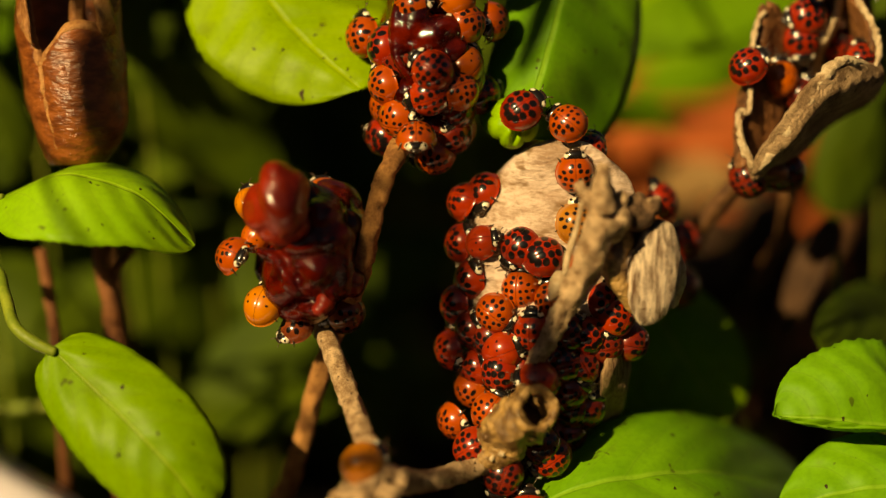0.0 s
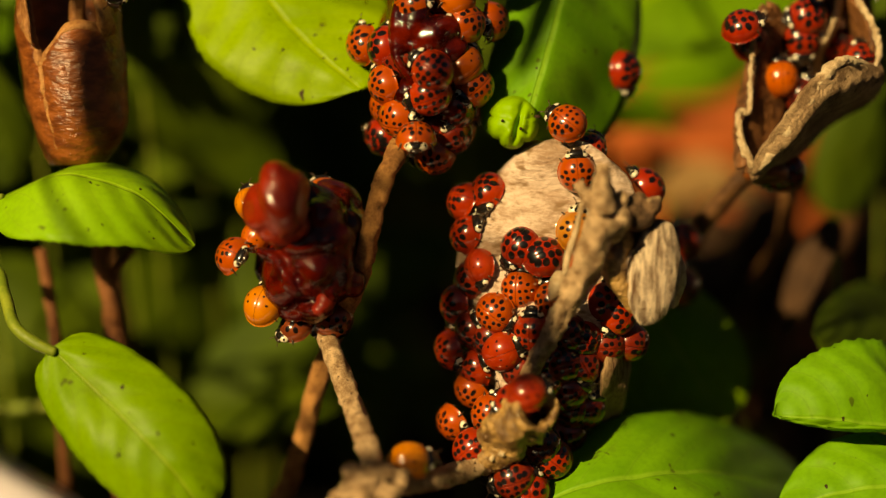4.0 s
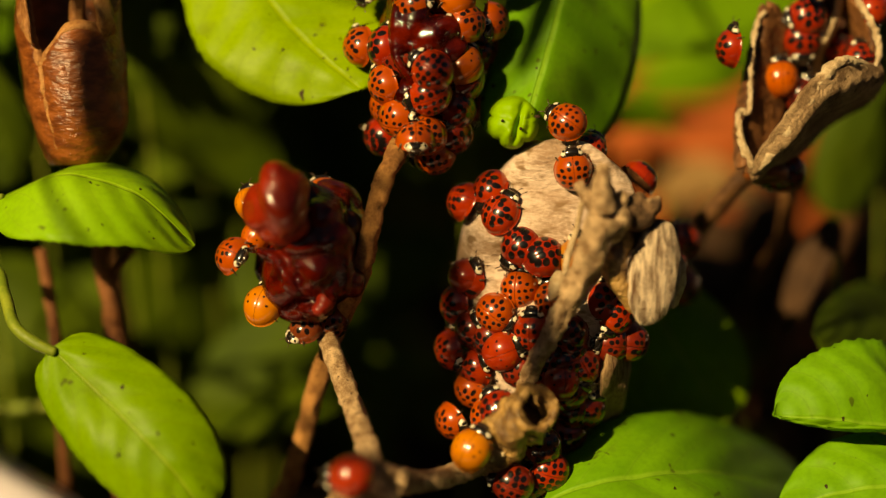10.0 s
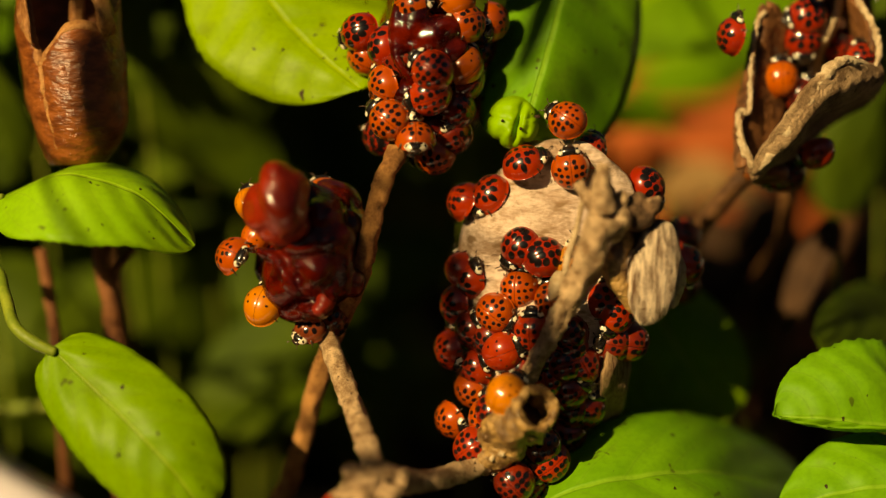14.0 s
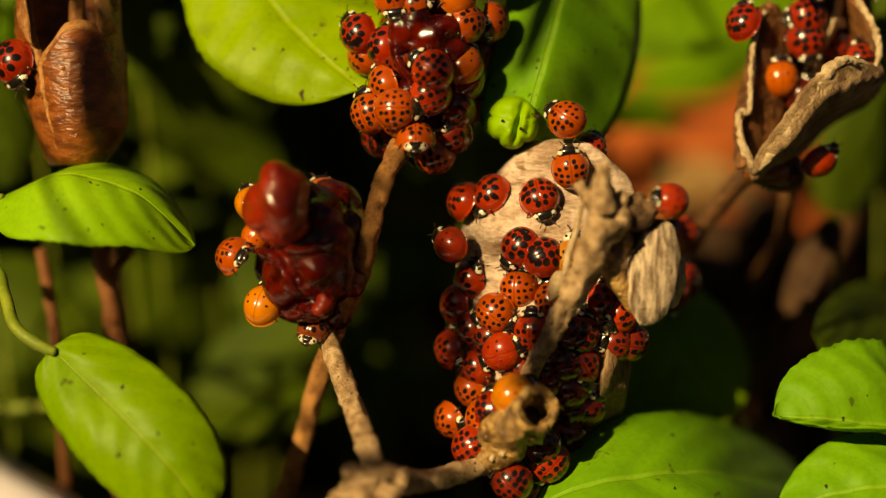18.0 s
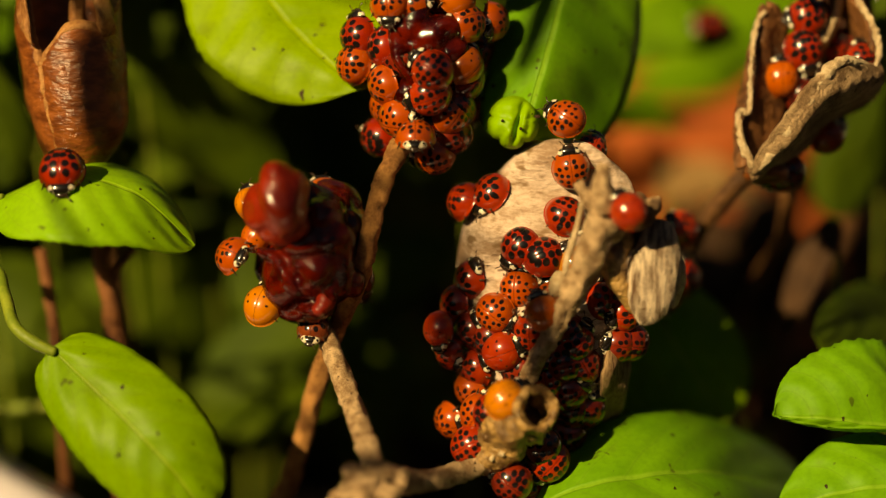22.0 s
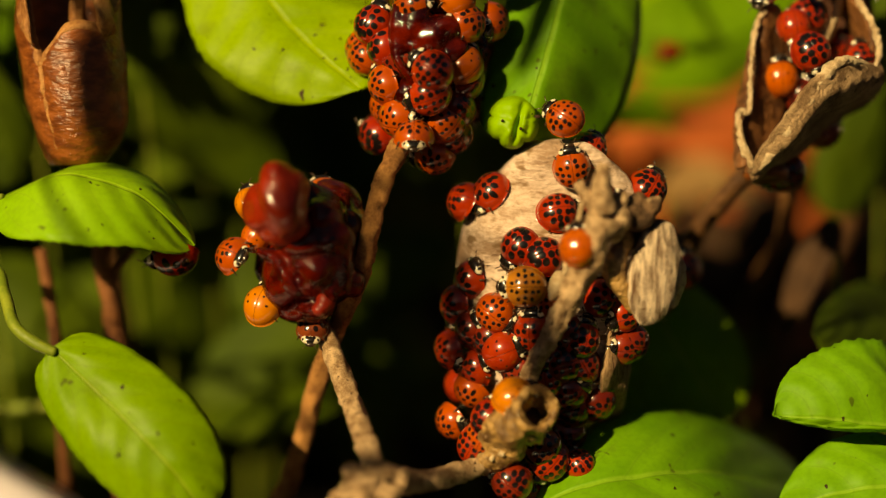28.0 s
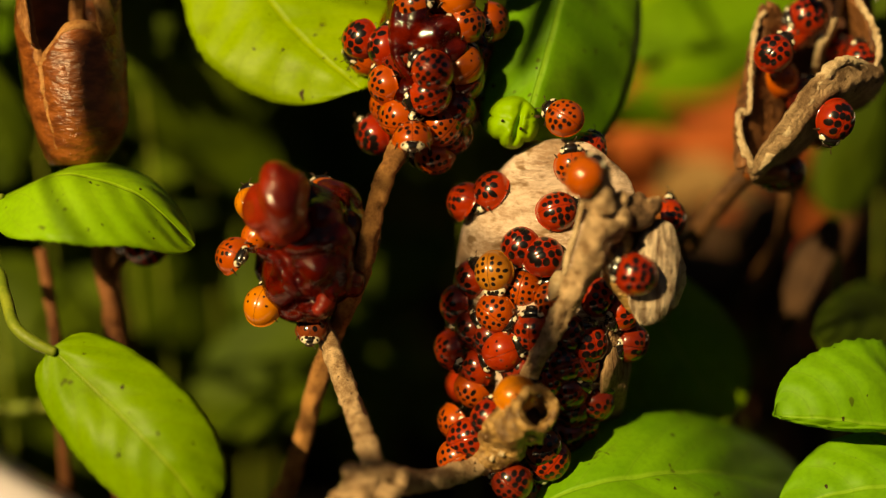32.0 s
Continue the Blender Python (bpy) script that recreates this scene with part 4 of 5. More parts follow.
# ---- beetles ----
def half_dome(a, b, h, side, rings=10, segs=18):
    bm = bmesh.new()
    rows = []
    for i in range(rings + 2):
        r = math.sin(math.pi / 2 * i / rings) if i <= rings else 1.035
        z = max(0.0, math.cos(math.pi / 2 * i / rings)) if i <= rings else 0.0
        row = []
        for k in range(segs + 1):
            ang = math.pi * k / segs
            x, y = r * math.cos(ang), r * math.sin(ang)
            xx = a * x * (1.0 if x < 0 else 0.92)
            dip = 0.05 * math.exp(-(b * y / 0.10) ** 2) * (0.3 + 0.7 * z)
            row.append(bm.verts.new((xx * 0.001, side * (0.012 + b * y) * 0.001, (h * z ** 0.9 - dip - 0.12 * r ** 8) * 0.001)))
        rows.append(row)
    for p, q in zip(rows, rows[1:]):
        for k in range(segs):
            quad = (p[k], q[k], q[k + 1], p[k + 1])
            bm.faces.new(quad if side > 0 else quad[::-1])
    bmesh.ops.remove_doubles(bm, verts=bm.verts[:], dist=1e-6)
    return bm


def ellipsoid(c, r, u=12, v=8, bm=None):
    bm = bm or bmesh.new()
    made = bmesh.ops.create_uvsphere(bm, u_segments=u, v_segments=v, radius=1)
    for w in made["verts"]:
        w.co = Vector(((c[0] + w.co.x * r[0]) * 0.001, (c[1] + w.co.y * r[1]) * 0.001, (c[2] + w.co.z * r[2]) * 0.001))
    return bm


def mm(*pts):
    return [Vector(p) * 0.001 for p in pts]


MESHES = {}


def beetle_part(name, key, make, material, parent):
    """Parts of all the beetles share their meshes; the material sits on the object."""
    if key not in MESHES:
        bm = make()
        me = bpy.data.meshes.new(name)
        bm.to_mesh(me)
        bm.free()
        for p in me.polygons:
            p.use_smooth = True
        me.materials.append(material)
        MESHES[key] = me
    ob = new(name, MESHES[key])
    ob.parent = parent
    ob.material_slots[0].link = "OBJECT"
    ob.material_slots[0].material = material
    return ob


LOOKS = {
    "spotted_orange": "orange lady beetle, small black spots",
    "spotted_red": "red lady beetle, many black spots",
    "bold_red": "red lady beetle, bold black spots",
    "dark_red": "dark red lady beetle, black spots",
    "plain_orange": "glossy orange lady beetle, nearly spotless",
    "plain_ochre": "glossy ochre lady beetle, nearly spotless",
    "plain_red": "glossy red lady beetle, few spots",
    "yellow": "ochre yellow lady beetle, small spots",
    "wet_brown": "wet brown lady beetle, pale face",
}
HIPS = [(1.5, 1.2), (0.4, 1.5), (-0.7, 1.3)]
FEET = [(2.2, 2.55), (0.3, 3.0), (-1.7, 2.7)]
KEYED = []
LEANS = random.Random(8)


def sit(host, row, lean):
    """The pose of a beetle: on its host, or free with its own depth and the lean of its back."""
    t, x, y, heading = row[:4]
    if len(row) <= 5:
        lift = row[4] - 0.35 if len(row) == 5 else 0.3
        cx, cy, rx, ry, rd, d0 = host
        a, b = (x - cx) / rx, (cy - y) / ry
        r = math.hypot(a, b)
        if r > 0.94:
            a, b = a * 0.94 / r, b * 0.94 / r
        c = math.sqrt(1 - a * a - b * b)
        n = (aim(a / rx * 100, b / ry * 100, c / (rd * 10) * 100) + RIGHT * lean[0] + UPWARD * lean[1]).normalized()
        d = d0 - rd * c + (hollow(x, y) if host is HOSTS["husk"] else 0)
        at = spot(x, y, d)
    else:
        lift = 0.3
        na, nb = row[5], row[6]
        n = aim(na, nb, math.sqrt(max(1 - na * na - nb * nb, 0.0025))) if len(row) < 8 else aim(na, nb, row[7])
        at = spot(x, y, row[4])
    h = radians(heading)
    na, nb, nc = n.dot(RIGHT), n.dot(UPWARD), -n.dot(AWAY)
    nc = nc if abs(nc) > 0.25 else math.copysign(0.25, nc)
    fw = aim(math.cos(h), math.sin(h), -(math.cos(h) * na + math.sin(h) * nb) / nc)
    fw = (fw - n * fw.dot(n)).normalized()
    left = n.cross(fw)
    at = at + n * ((lift - 0.9) * 0.001) - fw * 0.0006
    return Matrix(((fw.x, left.x, n.x, at.x), (fw.y, left.y, n.y, at.y), (fw.z, left.z, n.z, at.z), (0, 0, 0, 1)))


def between(a, b, u):
    return Matrix.LocRotScale(a.translation.lerp(b.translation, u), a.to_quaternion().slerp(b.to_quaternion(), u), None)


def beetle(look_of, on, rows, size=1.1, mask=None):
    """A lady beetle; rows of (seconds, x, y, heading, lift) on its host, or (seconds, x, y, heading, depth, lean right, lean up)."""
    where = (", sitting on " if len(rows) == 1 else ", crawling over ") + on[1]
    size *= 1.12
    ob = thing("lady_beetle", (0, 0, 0), LOOKS[look_of] + where, "beetle", "lady beetles")
    case = SHELLS[look_of]
    legs = []
    mask = mask or (MASK_M if look_of == "yellow" else MASK_DARK)
    beetle_part("abdomen", "abdomen", lambda: ellipsoid((-0.1, 0, 0.25), (2.75, 2.45, 0.75), 16, 8), BELLY, ob)
    for side, nm in ((1, "l"), (-1, "r")):
        beetle_part("wing_case", "case" + nm, lambda: half_dome(3.2, 2.9, 2.7, side), case, ob)
    beetle_part("neck_shield", "shield", lambda: ellipsoid((2.72, 0, 0.5), (1.02, 1.75, 0.8), 24, 14), mask, ob)
    head = beetle_part("head", "head", lambda: ellipsoid((3.62, 0, 0.25), (0.52, 0.85, 0.42), 12, 8), CHITIN, ob)
    for side in (1, -1):
        beetle_part("eye", "eye%d" % side, lambda: ellipsoid((3.72, side * 0.66, 0.4), (0.25, 0.2, 0.25), 8, 6), CHITIN, head)
        beetle_part("antenna", "antenna%d" % side, lambda: tube(mm((3.8, side * 0.5, 0.3), (4.3, side * 0.9, 0.45), (4.7, side * 1.2, 0.3)), [0.00006, 0.00006, 0.00011], 5), LEG_BROWN, head)
        for k in range(3):
            hx, hy = HIPS[k]
            fx, fy = FEET[k]
            legs.append((side, k, beetle_part("leg", "leg%d%d" % (side, k), lambda: tube(mm((hx, side * hy, 0.1), ((hx + fx) / 2, side * (hy + fy) * 0.55, 0.45), (fx * 0.95, side * fy * 0.92, 0.0), (fx, side * fy, -0.5)), [0.00018, 0.00020, 0.00012, 0.00008], 6), LEG_BROWN, ob)))
    host = HOSTS.get(on[0])
    lean = (LEANS.uniform(-0.3, 0.3), LEANS.uniform(-0.3, 0.3)) if len(rows) == 1 else (0, 0)
    poses = [(row[0], sit(host, row, lean)) for row in rows]
    ob.matrix_basis = poses[0][1]
    ob.scale = (size,) * 3
    if len(poses) > 1:
        if poses[0][0] > 0:
            poses.insert(0, (0.0, poses[0][1]))
        if poses[-1][0] < SECONDS:
            poses.append((SECONDS, poses[-1][1]))
        dense = [poses[0]]
        for (t0, m0), (t1, m1) in zip(poses, poses[1:]):
            turn = m0.to_quaternion().rotation_difference(m1.to_quaternion()).angle
            n = 1 + int(min(turn, 2 * math.pi - turn) / radians(55))
            for k in range(1, n + 1):
                dense.append((t0 + (t1 - t0) * k / n, between(m0, m1, k / n)))
        KEYED.append((ob, dense, legs))
    return ob


def motions():
    for ob, poses, legs in KEYED:
        walk(ob, poses)
        # the legs step in two tripods wherever the beetle gets on
        beats = [(0.0, 0.0)]
        for (t0, m0), (t1, m1) in zip(poses, poses[1:]):
            if (m1.translation - m0.translation).length / max(t1 - t0, 0.01) > 0.0012:
                n = max(2, int((t1 - t0) / 0.25))
                beats += [(t0 + (t1 - t0) * (k + 0.5) / n, 1.0 if k % 2 else -1.0) for k in range(n)]
                beats.append((t1, 0.0))
        if len(beats) < 2:
            continue
        if beats[-1][0] < SECONDS:
            beats.append((SECONDS, 0.0))
        for side, k, leg in legs:
            hip = Vector((HIPS[k][0], side * HIPS[k][1], 0.1)) * 0.001
            way = side * (1 if (k + (side > 0)) % 2 else -1)
            walk(leg, [(t, Matrix.Translation(hip) @ Matrix.Rotation(radians(17) * b * way, 4, "Z") @ Matrix.Translation(-hip)) for t, b in beats])


TOP = ("top", "the red seed head")
LEFT = ("left", "the red seed head")
HUSKY = ("husk", "the dry husk")
GREY = ("right", "the grey pod")
LEAFY = ("", "a basil leaf")
WOODY = ("", "the dead twig")
BROWN = ("brown", "the brown pod")



def along_twig(rows):
    """The twig comes towards the viewer at its knot, and what walks on it with it."""
    return [(t, x, y, h, d + float(np.interp(x, [690, 885], [-16, 0])), na, nb) for t, x, y, h, d, na, nb in rows]


# on the upper seed head
for kind, x, y, h, lift in [
    ("bold_red", 682, 75, 80, 1.0), ("spotted_red", 762, 123, 140, 2.4), ("spotted_orange", 685, 145, 128, 1.6), ("spotted_orange", 680, 190, 100, 0.2),
    ("spotted_red", 754, 172, 200, 1.2), ("plain_orange", 828, 112, 60, 0.8), ("spotted_orange", 815, 45, 195, 1.8), ("spotted_orange", 858, 42, 235, 2.2),
    ("spotted_orange", 738, 8, 20, 1.4), ("plain_orange", 795, 2, 160, 2.0), ("spotted_orange", 716, 206, 345, 2.0),
    ("spotted_orange", 760, 282, 180, 0.4), ("dark_red", 805, 240, 110, 0.4), ("dark_red", 835, 135, 80, 0.2), ("dark_red", 820, 200, 300, 0.0), ("dark_red", 700, 100, 30, -0.6),
]:
    beetle(kind, TOP, [(0, x, y, h, lift)], 1.12)
beetle("spotted_orange", TOP, [(0, 737, 246, 268, -1, 0, 0.8, 0.5), (16, 736, 247, 272, -1, 0, 0.8, 0.5), (24, 735, 243, 266, -1, 0, 0.8, 0.5), (32, 730, 245, 272, -1, 0, 0.8, 0.5)], 1.1, MASK_M)
beetle("bold_red", TOP, [(0, 672, 243, 165, 12, -0.75, -0.35), (13, 668, 243, 165, 12, -0.75, -0.35), (19, 665, 246, 165, 12, -0.75, -0.35), (28, 660, 240, 150, 12, -0.75, -0.35), (32, 655, 238, 140, 12, -0.75, -0.3)])
beetle("spotted_orange", TOP, [(0, 640, 57, 90, 8, -0.75, 0.1), (3, 642, 70, 95, 8, -0.8, 0.1), (6, 633, 76, 110, 8, -0.85, 0.1), (11, 633, 78, 110, 8, -0.85, 0.1), (14.5, 640, 95, 120, 9, -0.85, 0), (32, 640, 95, 120, 9, -0.85, 0)])
beetle("bold_red", TOP, [(0, 660, -60, 250, 10, -0.5, 0.4), (9.5, 655, -40, 250, 10, -0.5, 0.3), (11, 640, 20, 250, 7, -0.6, 0.2), (12, 632, 45, 240, 6, -0.6, 0.2), (14, 629, 59, 200, 6, -0.6, 0.1), (16.5, 626, 55, 150, 6, -0.6, 0.1), (19, 630, 55, 110, 6, -0.6, 0.1), (25.5, 632, 58, 80, 6, -0.6, 0.1), (27.5, 662, 36, 60, 4, -0.35, 0.3), (29, 657, 38, 100, 4, -0.4, 0.2), (30, 637, 52, 180, 5, -0.6, 0.1), (31, 634, 72, 230, 6, -0.65, 0), (32, 632, 76, 240, 6, -0.65, 0)])
beetle("spotted_orange", TOP, [(0, 800, 235, 200, 16, 0.2, -0.5), (8, 795, 235, 190, 12, 0.2, -0.5), (9, 757, 236, 170, 2, 0, -0.3), (10, 746, 240, 170, 1, 0, -0.2), (11, 740, 240, 165, 0, -0.05, -0.2), (12, 716, 230, 160, -1, -0.1, -0.1), (13, 707, 216, 155, -1, -0.15, 0), (14, 682, 208, 140, 0, -0.3, 0), (14.5, 668, 201, 130, 1, -0.35, 0), (16.5, 661, 188, 110, 2, -0.4, 0), (18, 650, 193, 105, 3, -0.5, 0), (19, 650, 190, 100, 3, -0.5, 0), (20, 633, 150, 110, 5, -0.55, 0), (21, 622, 117, 95, 6, -0.6, 0), (23, 629, 104, 75, 6, -0.6, 0.1), (24, 628, 116, 85, 6, -0.6, 0), (25.5, 623, 113, 60, 6, -0.6, 0), (27.5, 640, 80, 60, 9, -0.7, 0), (32, 650, 90, 60, 11, -0.7, 0)])
beetle("spotted_orange", TOP, [(0, 690, 235, 200, 14, -0.3, -0.4), (13, 700, 232, 250, 10, -0.2, -0.3), (14, 715, 222, 300, 3, -0.1, -0.2), (16.5, 712, 212, 330, -1, -0.1, 0), (17, 695, 203, 350, -2, -0.1, 0), (18, 707, 193, 0, -2, 0, 0), (19, 760, 211, 5, -1, 0.1, -0.1), (20, 797, 200, 45, 3, 0.4, -0.1), (21, 801, 200, 60, 4, 0.45, -0.1), (23, 806, 190, 65, 4, 0.5, 0), (28, 797, 213, 55, 4, 0.5, -0.2), (32, 790, 220, 50, 4, 0.4, -0.25)])
beetle("spotted_orange", TOP, [(0, 806, 162, 200, 0, 0.2, 0.35), (1, 830, 163, 210, 2, 0.35, 0.3), (3, 832, 160, 220, 3, 0.45, 0.2), (5.5, 852, 140, 240, 6, 0.6, 0), (6, 855, 128, 245, 7, 0.65, 0), (7, 862, 110, 250, 9, 0.7, 0), (8, 855, 100, 250, 14, 0.75, 0), (32, 850, 100, 250, 16, 0.75, 0)])
beetle("dark_red", TOP, [(0, 860, 165, 15, 8, 0.5, 0), (1, 860, 160, 340, 8, 0.5, 0), (2, 850, 175, 300, 10, 0.5, -0.1), (3, 838, 188, 260, 15, 0.5, -0.3), (32, 830, 195, 260, 18, 0.5, -0.3)])
beetle("spotted_orange", TOP, [(0, 700, -70, 270, 4, -0.1, 0.5), (16.5, 700, -50, 270, 3, -0.1, 0.5), (18, 697, -2, 275, 0, -0.1, 0.4), (19, 699, 16, 280, -1, -0.1, 0.35), (21, 692, 8, 270, -1, -0.1, 0.35), (25, 680, 16, 265, -1, -0.15, 0.3), (25.8, 676, 10, 265, 0, -0.15, 0.3), (27.3, 690, -50, 270, 2, -0.1, 0.4), (32, 700, -80, 270, 3, -0.1, 0.4)])

# on the lower seed head
for kind, x, y, h, d, na, nb in [
    ("spotted_orange", 414, 452, 352, 0, -0.72, 0.48), ("plain_ochre", 467, 533, 70, 1, -0.25, 0.35), ("plain_ochre", 438, 352, 100, 0, -0.5, 0.3), ("wet_brown", 590, 372, 40, 2, 0.4, 0.4),
    ("plain_orange", 575, 340, 110, 6, 0.2, 0.7), ("wet_brown", 610, 470, 300, 4, 0.5, 0), ("plain_orange", 455, 412, 60, 2, -0.3, 0.2),
]:
    beetle(kind, LEFT, [(0, x, y, h, d, na, nb)], 1.1 if y > 440 or x > 560 else 0.85)
beetle("wet_brown", LEFT, [(0, 518, 583, 215, 3, -0.2, 0.6), (6, 516, 581, 215, 3, -0.2, 0.6), (9, 530, 583, 215, 3, -0.15, 0.6), (13, 542, 584, 220, 3, -0.1, 0.6), (19, 553, 584, 250, 3, 0, 0.65), (32, 551, 584, 265, 3, 0, 0.65)], 0.9, MASK_M)
beetle("wet_brown", LEFT, [(0, 605, 562, 200, 5, 0.3, -0.5), (2, 590, 570, 200, 5, 0.2, -0.5), (6, 580, 575, 190, 5, 0.2, -0.5), (9, 575, 575, 190, 6, 0.2, -0.5), (13, 578, 573, 210, 6, 0.2, -0.5), (18, 590, 560, 240, 7, 0.4, -0.4), (20, 620, 530, 270, 8, 0.6, -0.3), (22, 635, 500, 290, 9, 0.7, -0.1), (24, 638, 440, 290, 9, 0.7, 0), (28, 640, 420, 280, 9, 0.75, 0), (32, 645, 430, 280, 9, 0.75, 0)])

# on the husk
for kind, x, y, h, lift in [
    ("spotted_red", 815, 355, 190, 0.4), ("bold_red", 918, 442, 235, 1.2), ("bold_red", 968, 456, 20, 2.2), ("spotted_orange", 883, 558, 322, 1.4),
    ("spotted_red", 945, 582, 95, 1.2), ("plain_red", 899, 618, 20, 2.0), ("spotted_orange", 977, 525, 100, 0.8), ("spotted_red", 808, 545, 255, 1.0), ("spotted_red", 828, 492, 70, 0.0),
    ("dark_red", 838, 580, 60, 1.0), ("spotted_red", 803, 625, 300, 1.0), ("spotted_red", 850, 648, 40, 1.4), ("spotted_orange", 848, 688, 318, 2.2), ("dark_red", 985, 700, 110, 0.5),
    ("dark_red", 990, 645, 200, 1.2), ("dark_red", 960, 625, 60, 0.2), ("dark_red", 925, 660, 10, 0.0), ("dark_red", 1112, 603, 5, 2.0), ("dark_red", 1000, 585, 130, 0.5),
    ("dark_red", 950, 720, 60, 0.0), ("dark_red", 1010, 735, 240, 0.5), ("dark_red", 1035, 655, 300, 0.6), ("dark_red", 1010, 690, 30, 1.2), ("dark_red", 925, 780, 100, 1.5), ("dark_red", 995, 770, 200, 1.5), ("spotted_red", 965, 665, 100, 0.8), ("dark_red", 870, 600, 60, 0.2),
]:
    beetle(kind, HUSKY, [(0, x, y, h, lift)], 1.12 if kind != "spotted_orange" else 1.06)
beetle("spotted_red", HUSKY, [(0, 1046, 260, 60, 5, 0.4, 0.45)], 1.05)
beetle("spotted_orange", HUSKY, [(0, 999, 213, 142, 0, -0.3, 0.28), (6, 997, 213, 142, 0, -0.3, 0.28), (14, 997, 208, 146, 0, -0.3, 0.28), (28, 993, 205, 146, 0, -0.3, 0.28), (32, 992, 204, 146, 0, -0.3, 0.28)], 1.03)
beetle("spotted_orange", HUSKY, [(0, 1018, 302, 92, 1, 0, -0.34), (6, 1022, 300, 96, 1, 0, -0.34), (13, 1010, 296, 98, 1, 0, -0.34), (28, 1012, 294, 100, 1, 0, -0.34), (32, 1014, 291, 100, 1, 0, -0.34)], 1.05)
beetle("spotted_red", HUSKY, [(0, 860, 348, 262, 1.6), (6, 868, 346, 262, 1.6), (9, 868, 340, 255, 1.6), (11, 872, 350, 240, 1.6), (13, 868, 352, 232, 1.6), (19, 870, 351, 235, 1.6), (32, 869, 346, 232, 1.6)])
beetle("bold_red", LEAFY, [(0, 928, 190, 35, -1, -0.1, 0.25), (1, 955, 150, 65, 2, -0.1, 0.2), (1.5, 985, 120, 50, 3, 0, 0.15), (2, 1008, 97, 20, 6, 0.35, 0.1), (3, 1072, 92, 330, 15, 0.6, 0.1), (3.5, 1095, 110, 300, 18, 0.65, 0), (4.5, 1112, 150, 270, 19, 0.8, 0), (5.5, 1112, 182, 250, 17, 0.9, -0.1), (6, 1106, 192, 245, 15, 0.9, -0.15), (7, 1100, 195, 250, 15, 0.9, -0.2), (8, 1098, 200, 235, 19, 0.8, -0.55), (9, 1090, 192, 225, 25, 0.75, -0.6), (10, 1066, 212, 230, 34, 0.6, -0.5), (11, 1054, 256, 300, 13, 0.6, 0.4), (12, 1108, 280, 310, 8, 0.55, 0.35), (13, 1127, 300, 295, 6, 0.45, 0.3), (14, 1150, 335, 300, 6, 0.6, 0.2), (14.5, 1172, 392, 280, 10, 0.7, 0.1), (15.5, 1185, 430, 270, 16, 0.8, 0), (17, 1180, 480, 260, 26, 0.8, 0), (32, 1165, 500, 260, 30, 0.8, 0)])
beetle("plain_red", WOODY, [(0, 1190, 470, 100, 24, 0.8, 0), (15.5, 1195, 440, 110, 16, 0.8, 0), (17, 1180, 372, 150, -4, 0.6, 0.3), (18, 1185, 352, 170, -9, 0.5, 0.3), (19, 1157, 352, 200, -12, 0.4, 0.25), (20, 1131, 375, 180, -14, 0.1, 0.3), (21, 1099, 373, 150, -15, 0, 0.3), (22, 1110, 366, 120, -15, 0, 0.3), (23, 1080, 350, 170, -16, -0.1, 0.3), (24, 1034, 355, 180, -14, -0.3, 0.2), (25, 997, 336, 120, -13, -0.4, 0.2), (25.5, 989, 331, 90, -11, -0.6, 0.2), (26.5, 1050, 340, 20, -5, 0.2, -0.6), (32, 1085, 385, 20, -4, 0.2, -0.6)], 0.96)
beetle("bold_red", HUSKY, [(0, 1170, 350, 120, 22, 0.8, 0.3), (2, 1165, 345, 130, 16, 0.8, 0.3), (3, 1146, 330, 140, 9, 0.75, 0.4), (5.5, 1138, 316, 150, 12, 0.55, 0.75, -0.25), (6, 1133, 316, 150, 12, 0.55, 0.75, -0.25), (7, 1120, 300, 150, 9, 0.7, 0.5), (8, 1140, 316, 170, 12, 0.5, 0.75, -0.35), (9, 1141, 312, 180, 12, 0.5, 0.75, -0.4), (10, 1132, 314, 200, 11, 0.6, 0.6, -0.1), (11, 1147, 330, 280, 10, 0.7, 0.4), (12, 1186, 384, 300, 9, 0.85, 0.3), (13, 1207, 445, 285, 9, 0.92, 0.1), (14, 1220, 475, 280, 11, 0.95, 0), (14.5, 1228, 495, 275, 14, 0.95, 0, -0.2), (16.5, 1200, 520, 260, 26, 0.8, 0, -0.4), (32, 1170, 530, 260, 30, 0.8, 0, -0.4)])
beetle("spotted_red", HUSKY, [(0, 822, 425, 60, 1.2), (1, 828, 432, 50, 1.2), (2, 836, 440, 45, 1.4), (3, 833, 418, 45, 1.2), (6, 840, 408, 45, 1.4), (7, 855, 408, 60, 1.4), (8, 862, 407, 70, 1.6), (9, 878, 388, 78, 1.6), (10, 892, 375, 60, 1.6), (11, 918, 332, 52, 1.6), (12, 943, 300, 65, 1.4), (13, 936, 292, 60, 1.2), (14, 933, 288, 20, 1.2), (14.5, 930, 294, 320, 1.2), (16.5, 953, 320, 285, 1.4), (17, 954, 340, 268, 1.6), (18, 957, 358, 285, 1.6), (19, 984, 367, 345, 1.8), (20, 996, 380, 340, 1.8), (22, 1005, 388, 330, 1.8), (23, 998, 378, 10, 1.8), (25, 995, 376, 5, 1.8), (28, 993, 378, 5, 1.8), (29, 987, 386, 0, 1.8), (30, 996, 379, 10, 1.8), (32, 992, 375, 10, 1.8)])
